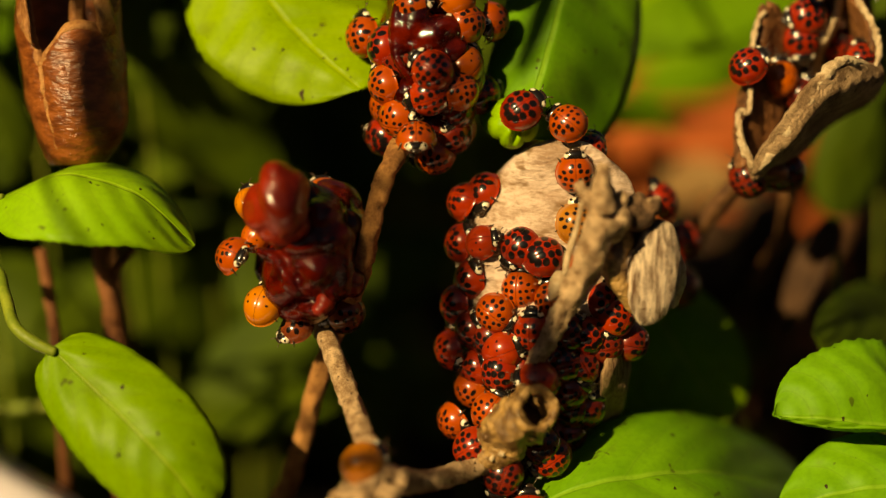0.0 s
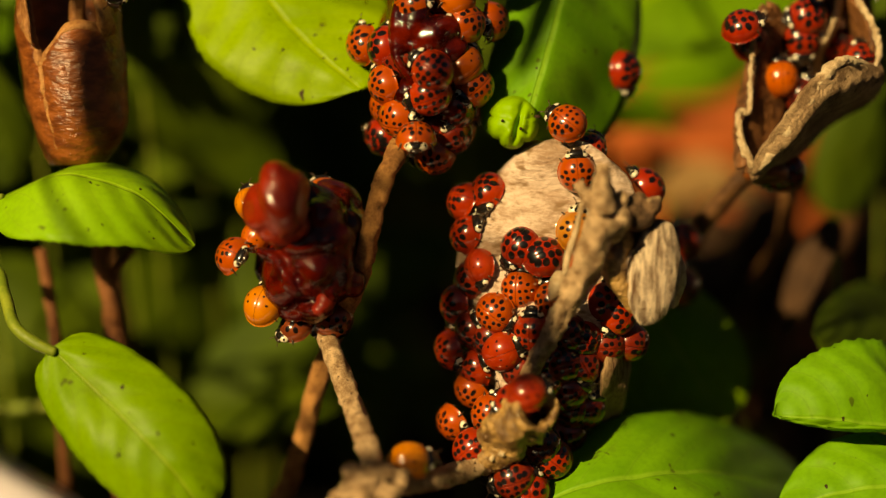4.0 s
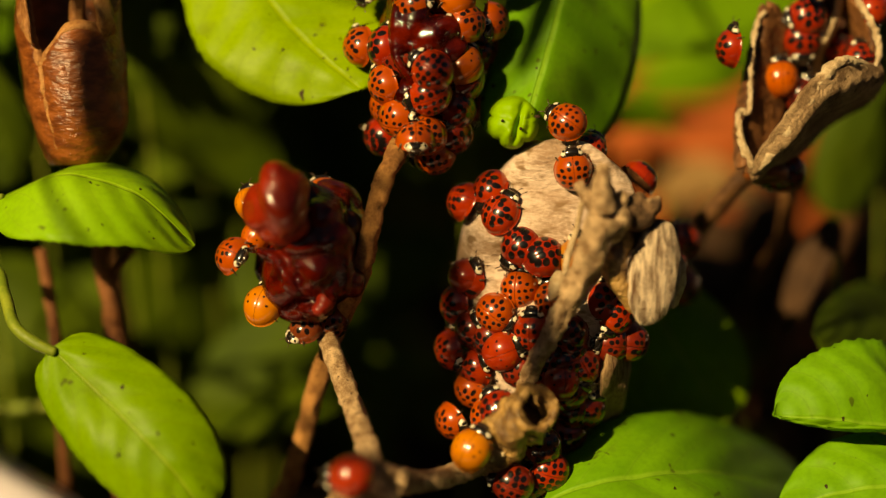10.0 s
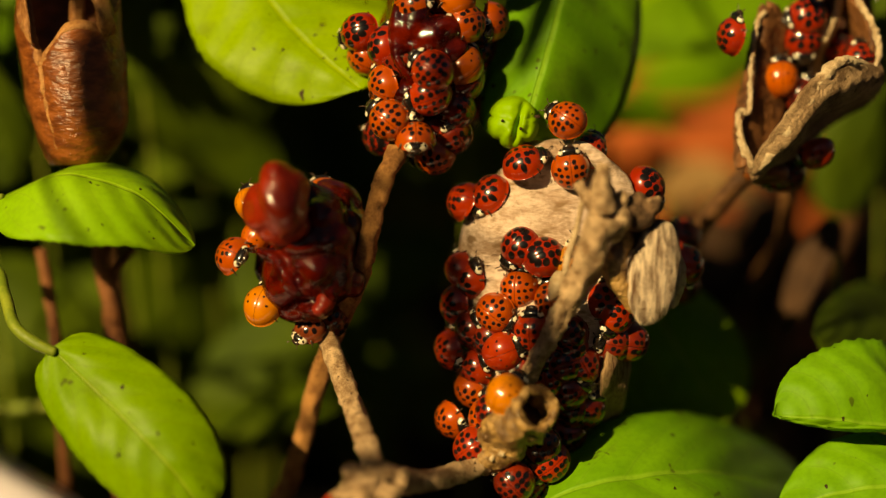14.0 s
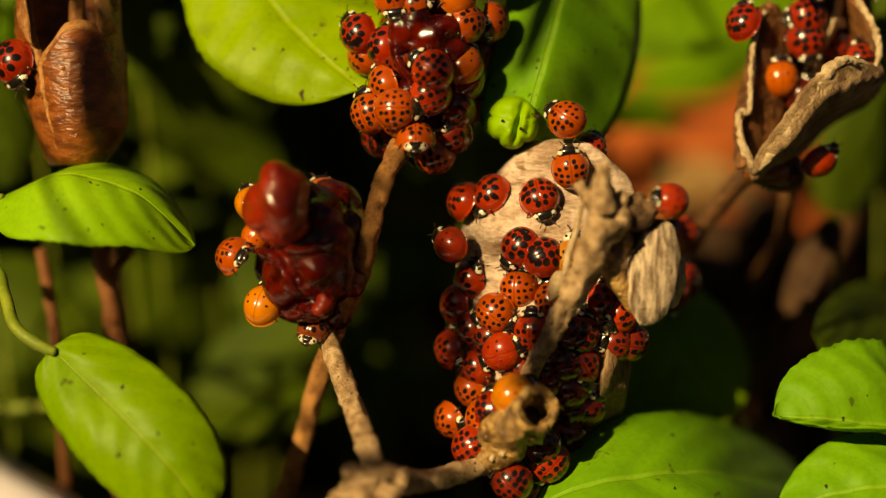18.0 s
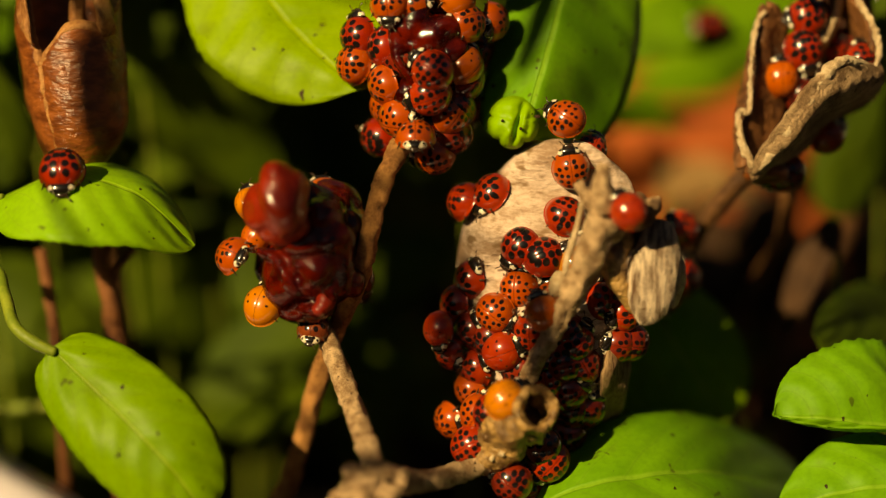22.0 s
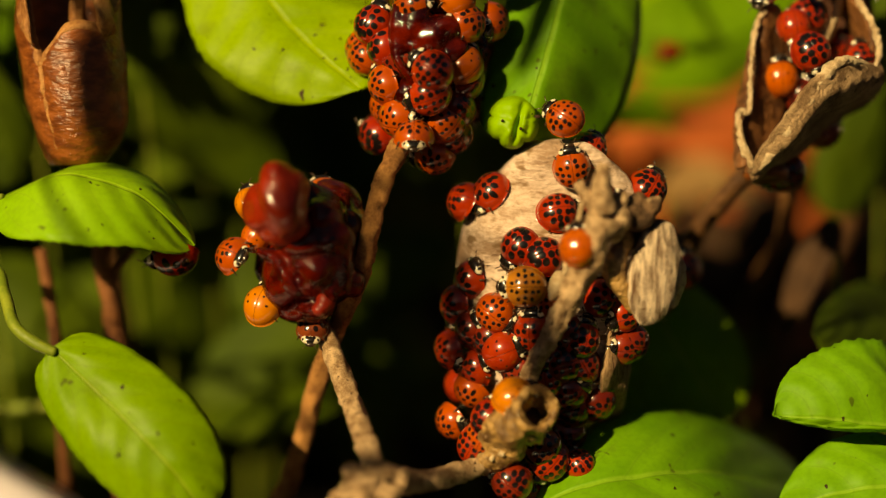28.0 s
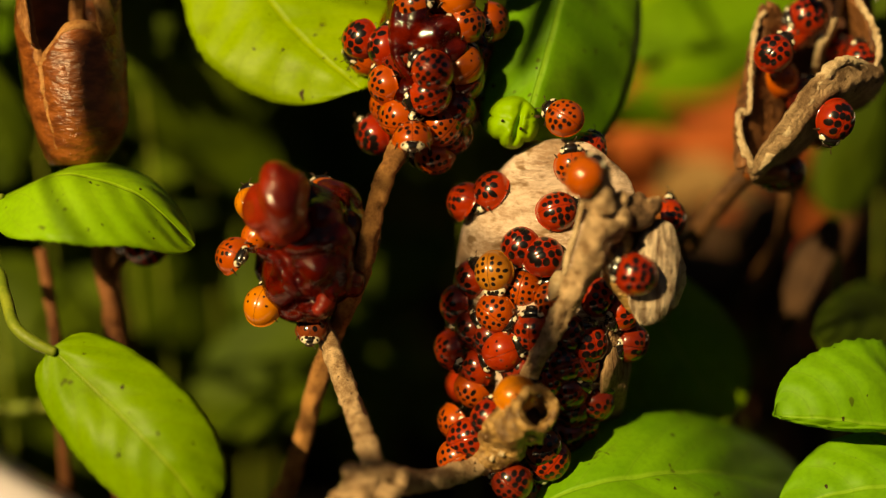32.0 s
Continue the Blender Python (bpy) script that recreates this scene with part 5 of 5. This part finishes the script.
beetle("plain_red", HUSKY, [(0, 862, 428, 20, 1.6), (1, 862, 430, 20, 1.8), (2, 858, 455, 300, 1.0), (3, 848, 480, 280, 0.6), (6, 846, 472, 270, 0.6), (7, 824, 508, 250, 1.4), (9, 820, 497, 200, 1.6), (11, 825, 480, 120, 1.6), (13, 822, 474, 100, 1.6), (14.5, 815, 472, 110, 1.6), (16.5, 808, 450, 100, 2.0), (17, 806, 440, 110, 7, -0.6, 0), (18, 791, 430, 140, 3, -0.6, 0), (19, 781, 440, 220, 3, -0.6, 0), (20, 780, 487, 270, 1, -0.6, 0), (21, 777, 530, 270, 3, -0.65, 0), (22, 775, 590, 275, 6, -0.7, 0), (23, 799, 655, 290, 5, -0.6, -0.2), (24, 806, 678, 300, 6, -0.6, -0.2), (25.5, 812, 678, 300, 9, -0.6, -0.2), (27, 815, 690, 300, 16, -0.6, -0.3), (32, 820, 690, 300, 20, -0.6, -0.3)], 0.96)
beetle("spotted_orange", HUSKY, [(0, 921, 506, 88, 1.4), (24, 918, 505, 88, 1.4), (28, 925, 508, 80, 0.4), (32, 927, 505, 75, 1.0)], 1.06)
beetle("plain_orange", HUSKY, [(0, 1016, 455, 85, 3, 0, 0), (18, 1010, 465, 85, 2, 0, 0), (19, 990, 510, 200, 0, 0, 0), (20, 968, 542, 200, -2, -0.1, 0), (21, 955, 547, 150, -4, -0.1, 0), (22, 960, 548, 110, -6, -0.1, 0), (23, 965, 527, 82, -9, -0.2, 0.1), (24, 978, 502, 70, -10, -0.2, 0.1), (25, 1010, 447, 65, -11, -0.3, 0.2), (25.5, 1006, 449, 70, -11, -0.3, 0.2), (27.5, 1022, 428, 80, -12, -0.3, 0.2), (28, 1021, 430, 90, -12, -0.3, 0.2), (29, 1016, 396, 80, -13, -0.4, 0.2), (30, 1006, 352, 75, -15, -0.4, 0.2), (31, 1019, 343, 60, -16, -0.3, 0.2), (32, 1038, 305, 50, -16, -0.2, 0.3)], 1.0)
beetle("yellow", HUSKY, [(0, 1021, 388, 80, 0.5, 0.1, 0.1), (2, 1021, 390, 82, 0.5, 0.1, 0.1), (6, 1023, 420, 80, 0.5, 0.1, 0), (10, 1023, 450, 84, 1, 0.1, 0), (13, 1019, 463, 84, 1, 0.1, 0), (17, 1017, 450, 88, 1, 0.1, 0), (20, 1018, 450, 92, 1, 0.1, 0), (24, 1018, 480, 150, 1, 0, 0), (25, 1000, 512, 190, 0, 0, 0), (25.5, 972, 515, 185, -1, -0.05, 0), (27.5, 926, 507, 180, -2, -0.1, 0), (28, 922, 508, 180, -2, -0.1, 0), (29, 908, 512, 200, -1, -0.2, 0), (30, 896, 508, 230, 0, -0.25, 0), (31, 878, 500, 260, 1, -0.35, 0), (32, 873, 489, 275, 2, -0.4, 0)], 1.1)
beetle("bold_red", HUSKY, [(0, 895, 657, 280, 3.4), (1, 886, 664, 270, 3.4), (2, 880, 690, 280, 3.4), (3, 905, 728, 300, -8, -0.1, 0.2), (4, 905, 715, 210, -7, -0.1, 0.2), (5.5, 893, 706, 150, -6, -0.2, 0.2), (6, 889, 710, 140, -6, -0.2, 0.2), (9, 880, 718, 120, -5, -0.3, 0.2), (12, 874, 722, 110, -4, -0.3, 0.2), (20, 872, 718, 80, -4, -0.3, 0.2), (25, 870, 735, 60, -4, -0.3, 0.1), (32, 868, 735, 60, -4, -0.3, 0.1)], 1.05)
beetle("plain_red", WOODY, [(0, 945, 668, 180, -5, 0, 0.65), (1, 941, 672, 180, -6, 0, 0.6), (2, 920, 690, 210, -8, -0.1, 0.5), (3, 925, 705, 300, -12, 0, 0.4), (4, 940, 690, 20, -10, 0, 0.5), (5.5, 945, 678, 60, -7, 0, 0.7), (7, 942, 680, 30, -6, 0.1, 0.7), (8, 975, 686, 350, -4, 0.4, 0.3), (9, 1000, 686, 60, -1, 0.3, 0.2), (10, 994, 666, 90, 1, 0.2, 0.1), (11, 996, 650, 100, 3, 0.1, 0), (13, 985, 640, 130, 6, 0.1, 0), (32, 975, 635, 140, 7, 0.1, 0)], 1.05)
beetle("plain_ochre", WOODY, along_twig([(0, 648, 814, 30, -2, 0, 0.4), (1, 664, 806, 0, -4, 0, 0.4), (2, 692, 814, 340, -6, 0, 0.3), (3, 700, 812, 0, -3, 0.1, 0.4), (5.5, 783, 822, 10, 4, 0, 0.4), (6, 786, 822, 10, 5, 0, 0.4), (6.5, 764, 826, 30, 5, -0.1, 0.5), (7, 776, 824, 30, 5, -0.1, 0.5), (7.5, 792, 817, 25, 3, -0.1, 0.5), (8, 826, 804, 20, -2, -0.1, 0.5), (9, 847, 801, 15, -2, -0.1, 0.5), (9.5, 830, 797, 30, -3, -0.2, 0.3), (10, 836, 790, 60, -4, -0.3, 0.2), (10.5, 840, 784, 55, -5, -0.3, 0.2), (11, 858, 782, 55, -6, -0.2, 0.2), (11.5, 882, 758, 55, -8, -0.2, 0.2), (12, 889, 748, 60, -9, -0.2, 0.2), (13, 889, 716, 65, -9, -0.3, 0.2), (14, 900, 690, 50, -8, -0.2, 0.5), (14.5, 911, 684, 40, -8, -0.1, 0.6), (16.5, 909, 690, 40, -8, -0.1, 0.6), (19, 917, 690, 25, -8, -0.1, 0.65), (21, 906, 698, 30, -8, -0.2, 0.5), (22, 900, 702, 35, -9, -0.2, 0.4), (23, 888, 720, 45, -9, -0.2, 0.2), (24, 898, 706, 35, -9, -0.2, 0.4), (25, 910, 694, 25, -8, -0.1, 0.6), (28, 915, 697, 20, -8, -0.1, 0.65), (32, 920, 694, 15, -8, 0, 0.65)]), 1.1)
beetle("plain_red", WOODY, along_twig([(0, 830, 960, 170, 0, 0, 0.2), (7.2, 790, 925, 160, -4, 0, 0.2), (8, 757, 876, 170, -6, 0, 0.1), (9, 698, 850, 180, -10, 0, 0.2), (9.5, 650, 842, 180, -10, -0.1, 0.2), (10, 611, 842, 185, -8, -0.3, 0.2), (11, 588, 850, 230, -5, -0.5, 0.1), (12, 590, 855, 270, -3, -0.6, 0), (13, 592, 915, 280, 2, -0.6, -0.2), (32, 592, 960, 280, 4, -0.6, -0.2)]))
for kind, rows in [
    ("spotted_orange", [(0, 822, 740, 335, 2.6), (6, 820, 743, 335, 2.6), (13, 818, 738, 335, 2.6), (23, 816, 738, 350, 2.6), (32, 822, 740, 350, 2.6)]),
    ("spotted_red", [(0, 842, 790, 30, -1, -0.3, 0), (8, 840, 792, 40, -1, -0.3, 0), (13, 842, 790, 35, -1, -0.3, 0), (22, 838, 786, 30, -1, -0.3, 0), (28, 846, 782, 60, -1, -0.3, 0), (32, 832, 775, 20, -1, -0.3, 0)]),
    ("spotted_orange", [(0, 872, 724, 60, 2, -0.2, 0), (19, 858, 735, 70, 1, -0.2, 0), (25, 850, 720, 40, 0, -0.2, 0), (28, 862, 768, 60, -2, -0.2, 0), (30, 825, 805, 40, -1, -0.2, 0), (32, 815, 808, 30, 0, -0.2, 0)]),
    ("dark_red", [(0, 888, 850, 250, -1, -0.1, -0.2), (3, 905, 848, 200, -1, -0.1, -0.2), (6, 895, 862, 200, -1, -0.1, -0.2), (13, 905, 850, 130, -1, -0.1, -0.2), (19, 900, 850, 140, -1, -0.1, -0.2), (32, 900, 850, 140, -1, -0.1, -0.2)]),
    ("spotted_red", [(0, 970, 815, 215, 2, 0.1, -0.2), (2, 965, 820, 200, 2, 0.1, -0.2), (5.5, 980, 805, 100, 2, 0.1, -0.2), (9, 965, 835, 150, 2, 0.1, -0.2), (13, 968, 825, 215, 2, 0.1, -0.2), (19, 968, 825, 225, 2, 0.1, -0.2), (32, 970, 822, 230, 2, 0.1, -0.2)]),
    ("bold_red", [(0, 935, 900, 90, 0, 0, -0.1), (4.5, 938, 860, 85, 0, 0, -0.1), (6, 940, 842, 85, 0, 0, -0.1), (7, 955, 835, 50, 1, 0, -0.1), (8.5, 945, 850, 20, 3, 0, -0.1), (32, 935, 875, 20, 6, 0, -0.1)]),
    ("wet_brown", [(0, 958, 782, 100, 1, 0.1, 0), (32, 960, 785, 100, 1, 0.1, 0)]),
    ("dark_red", [(0, 1042, 722, 60, 1.0), (22, 1042, 722, 60, 1.0), (24.5, 1050, 712, 62, 1.2), (28, 1058, 705, 65, 1.4), (32, 1056, 708, 60, 1.4)]),
    ("spotted_red", [(0, 1080, 566, 250, 2.4), (6, 1082, 562, 240, 2.4), (13, 1078, 560, 245, 2.4), (19, 1090, 556, 210, 2.4), (25, 1092, 552, 200, 2.4), (28, 1092, 555, 210, 2.4), (32, 1090, 553, 215, 2.4)]),
    ("bold_red", [(0, 1070, 525, 80, 0.6), (19, 1068, 525, 90, 0.6), (27, 1064, 520, 80, 0.8), (32, 1062, 520, 60, 0.8)]),
    ("dark_red", [(0, 1065, 612, 190, 1.0), (19, 1085, 605, 170, 1.4), (28, 1095, 612, 190, 1.8), (32, 1105, 608, 200, 1.8)]),
    ("bold_red", [(0, 1036, 590, 130, 1.0), (3, 1030, 598, 150, 0.6), (6, 1015, 602, 170, 0.4), (9, 1000, 615, 150, 0.4), (14, 1005, 610, 120, 0.4), (17, 1030, 585, 70, 0.8), (19, 1030, 590, 70, 1.0), (23, 1018, 602, 60, 1.2), (28, 1028, 595, 75, 1.4), (30, 1040, 592, 90, 1.4), (32, 1040, 602, 100, 1.4)]),
    ("bold_red", [(0, 1210, 500, 100, 30, 0.7, 0), (28.5, 1215, 470, 100, 26, 0.8, 0), (29.5, 1218, 430, 110, 14, 0.85, 0), (30, 1209, 413, 150, 6, 0.7, 0.2), (30.5, 1196, 450, 210, -7, 0.5, 0.1), (31, 1168, 490, 220, -10, 0.2, 0), (32, 1119, 485, 165, -10, 0, 0)]),
    ("spotted_red", [(0, 1210, 420, 150, 26, 0.7, 0.2), (22, 1205, 400, 150, 24, 0.7, 0.3), (24, 1176, 354, 150, 10, 0.6, 0.5), (25, 1172, 337, 140, 6, 0.5, 0.4), (25.5, 1168, 338, 150, 5, 0.5, 0.4), (27.5, 1154, 330, 80, 5, 0.4, 0.4), (28, 1151, 327, 60, 5, 0.4, 0.4), (29, 1155, 350, 60, 6, 0.5, 0.3), (30, 1164, 352, 80, 7, 0.6, 0.3), (31, 1169, 354, 90, 8, 0.7, 0.3), (32, 1188, 380, 90, 11, 0.9, 0.1)]),
]:
    beetle(kind, HUSKY, rows)
beetle("spotted_red", LEAFY, [(0, 1100, 940, 120, 0, 0, 0.5), (24, 1085, 905, 130, -2, 0, 0.5), (24.5, 1072, 880, 120, -2, 0, 0.55), (25, 1074, 869, 150, -1, -0.1, 0.6), (25.5, 1061, 860, 160, 0, -0.1, 0.6), (27.5, 1015, 826, 200, 2, -0.2, 0.5), (28, 1022, 815, 130, 3, -0.1, 0.5), (28.5, 1028, 797, 80, 5, 0, 0.4), (29.5, 1035, 775, 70, 9, 0, 0.3), (32, 1035, 745, 80, 9, 0, 0)], 0.85)

# on the grey pod
for kind, x, y, h, d, na, nb, s in [
    ("bold_red", 1424, 28, 190, 16, 0, 0.3, 1.1), ("bold_red", 1480, 76, 175, 24, 0, 0.1, 1.0), ("bold_red", 1526, 97, 100, 14, 0.3, 0.2, 0.9),
    ("dark_red", 1422, 162, 60, 18, -0.2, 0, 0.95), ("plain_orange", 1383, 132, 90, 16, 0, 0, 1.0), ("plain_red", 1366, 240, 80, 18, 0, 0.1, 0.9), ("dark_red", 1385, 312, 200, 18, 0.1, -0.5, 1.1),
]:
    beetle(kind, GREY, [(0, x, y, h, d, na, nb)], s)
beetle("bold_red", GREY, [(0, 1420, 74, 275, 18, 0, 0.1), (15, 1424, 72, 270, 18, 0, 0.1), (17, 1430, 73, 280, 17, 0, 0.1), (19, 1428, 80, 275, 16, 0, 0.1), (23, 1427, 94, 290, 14, 0, 0.1), (25, 1435, 90, 300, 12, 0, 0.1), (28, 1440, 96, 300, 9, 0, 0.1), (29, 1432, 98, 280, 9, 0, 0.1), (30, 1424, 138, 280, 7, 0, 0.1), (31, 1452, 182, 320, -1, 0.1, 0), (32, 1478, 220, 250, 1, 0.3, -0.2)], 1.1)
beetle("bold_red", GREY, [(0, 1328, 112, 35, 9, -0.4, 0.3), (1, 1345, 75, 60, 8, -0.3, 0.3), (2, 1330, 42, 80, 9, -0.3, 0.3), (3, 1310, 46, 45, 9, -0.4, 0.4), (5.5, 1332, 34, 10, 9, -0.1, 0.6), (6, 1333, 32, 10, 9, -0.1, 0.6), (7, 1354, 28, 350, 10, 0, 0.6), (8, 1340, 28, 10, 10, -0.1, 0.6), (9, 1306, 54, 50, 10, -0.85, 0.2), (10, 1293, 78, 82, 10, -0.96, 0.05), (12, 1294, 58, 75, 10, -0.92, 0.1), (13, 1295, 56, 75, 10, -0.92, 0.1), (16.5, 1300, 60, 70, 10, -0.85, 0.1), (17, 1302, 55, 70, 10, -0.7, 0.2), (18, 1314, 32, 80, 12, -0.6, 0.4), (19, 1315, 3, 100, 25, -0.5, 0.4), (20, 1299, 12, 230, 68, 0, 0.4), (20.5, 1292, 32, 215, 73, 0, 0.3), (21, 1281, 42, 200, 74, 0, 0.3), (22, 1253, 44, 185, 73, 0, 0.3), (23, 1237, 46, 200, 73, 0, 0.3), (24, 1225, 56, 235, 73, 0, 0.2), (24.5, 1215, 76, 215, 72, -0.1, -0.4), (25, 1206, 88, 200, 72, -0.1, -0.7), (25.5, 1202, 90, 190, 73, 0, -0.9), (27.5, 1190, 92, 190, 75, 0, -0.97), (28, 1178, 94, 200, 76, 0, -0.97), (29, 1165, 102, 210, 80, 0, -0.97), (32, 1150, 105, 210, 84, 0, -0.97)], 1.05)
beetle("dark_red", GREY, [(0, 1320, 312, 120, 14, -0.3, -0.4), (1, 1288, 250, 100, 18, -0.7, 0), (2, 1290, 185, 85, 18, -0.75, 0), (3, 1312, 108, 70, 16, -0.7, 0), (4.5, 1336, 40, 70, 16, -0.5, 0.4), (6, 1375, -40, 60, 20, -0.2, 0.5), (32, 1385, -70, 60, 20, -0.2, 0.5)])
beetle("plain_red", GREY, [(0, 1560, -60, 280, 14, 0.6, 0.3), (9, 1556, -30, 270, 14, 0.7, 0.2), (10, 1548, 22, 265, 14, 0.75, 0.1), (11, 1556, 79, 260, 14, 0.8, 0), (12, 1530, 168, 240, 14, 0.6, -0.4), (13, 1484, 248, 225, 13, 0.4, -0.6), (14, 1440, 276, 205, 13, 0.2, -0.7), (14.5, 1414, 290, 200, 13, 0.1, -0.7), (16.5, 1438, 286, 100, 13, 0.2, -0.7), (18, 1456, 282, 50, 13, 0.3, -0.7), (19, 1465, 268, 40, 14, 0.3, -0.65), (21, 1472, 248, 40, 17, 0.4, -0.6), (23, 1470, 235, 60, 24, 0.4, -0.5), (32, 1465, 230, 60, 28, 0.4, -0.5)], 1.0)
beetle("bold_red", GREY, [(0, 1345, -80, 250, 14, -0.2, 0.4), (28, 1350, -20, 250, 13, -0.3, 0.4), (29, 1338, 26, 230, 11, -0.4, 0.3), (30, 1304, 68, 270, 9, -0.5, 0.1), (31, 1325, 92, 20, 8, -0.3, 0.1), (32, 1374, 88, 50, 8, -0.1, 0.2)], 1.05)
beetle("plain_red", GREY, [(0, 1400, -60, 300, 16, 0, 0.4), (26, 1395, -30, 290, 14, 0, 0.4), (27.5, 1405, 45, 280, 12, 0, 0.2), (29, 1412, 55, 275, 13, 0, 0.2), (30, 1415, 60, 90, 16, 0, 0.2), (32, 1405, 50, 90, 18, 0, 0.2)], 0.95)

beetle("dark_red", ("", "a dry stem"), [(0, 1470, 640, 110, 105, 0, 0), (30, 1500, 560, 110, 104, 0, 0), (31, 1480, 470, 130, 98, 0, 0.2), (32, 1428, 455, 170, 94, 0, 0.2)], 1.1)

# down the brown pod and over the leaf
beetle("bold_red", BROWN, [(0, 215, -60, 260, 8, 0.3, 0.3), (4.5, 205, -20, 265, 5, 0.3, 0.3), (5.5, 198, 30, 280, 2, 0.2, 0.2), (6, 200, 34, 300, 2, 0.3, 0.2), (6.5, 208, 32, 340, 3, 0.4, 0.2), (7, 207, 22, 50, 4, 0.4, 0.2), (8, 216, -40, 80, 8, 0.4, 0.3), (11, 150, -90, 170, 10, 0, 0.3), (15, 20, -40, 230, 8, -0.3, 0.3), (16.5, 12, 48, 260, 6, -0.4, 0.2), (17.5, 19, 93, 275, 6, -0.5, 0.1), (18, 23, 116, 290, 6, -0.5, 0.1), (19, 56, 163, 300, 3, -0.45, 0.1), (20, 82, 219, 285, 4, -0.3, 0), (21, 104, 278, 285, 4, -0.1, 0.1), (22, 109, 306, 275, -4, 0, 0.5), (22.5, 105, 325, 290, -6, 0, 0.5), (23, 116, 364, 308, -7.3, 0, 0.45), (24, 178, 391, 325, -6.8, 0.1, 0.4), (25, 248, 408, 345, -5, 0.2, 0.4), (25.5, 268, 406, 350, -2, 0.25, 0.4), (26.3, 310, 425, 320, 1, 0.5, 0.1), (27.5, 301, 455, 200, 5, 0.2, -0.85), (28, 303, 458, 190, 6, 0.1, -0.9), (29, 280, 450, 180, 14, 0, -0.8), (32, 250, 440, 180, 18, 0, -0.8)], 1.24)

motions()
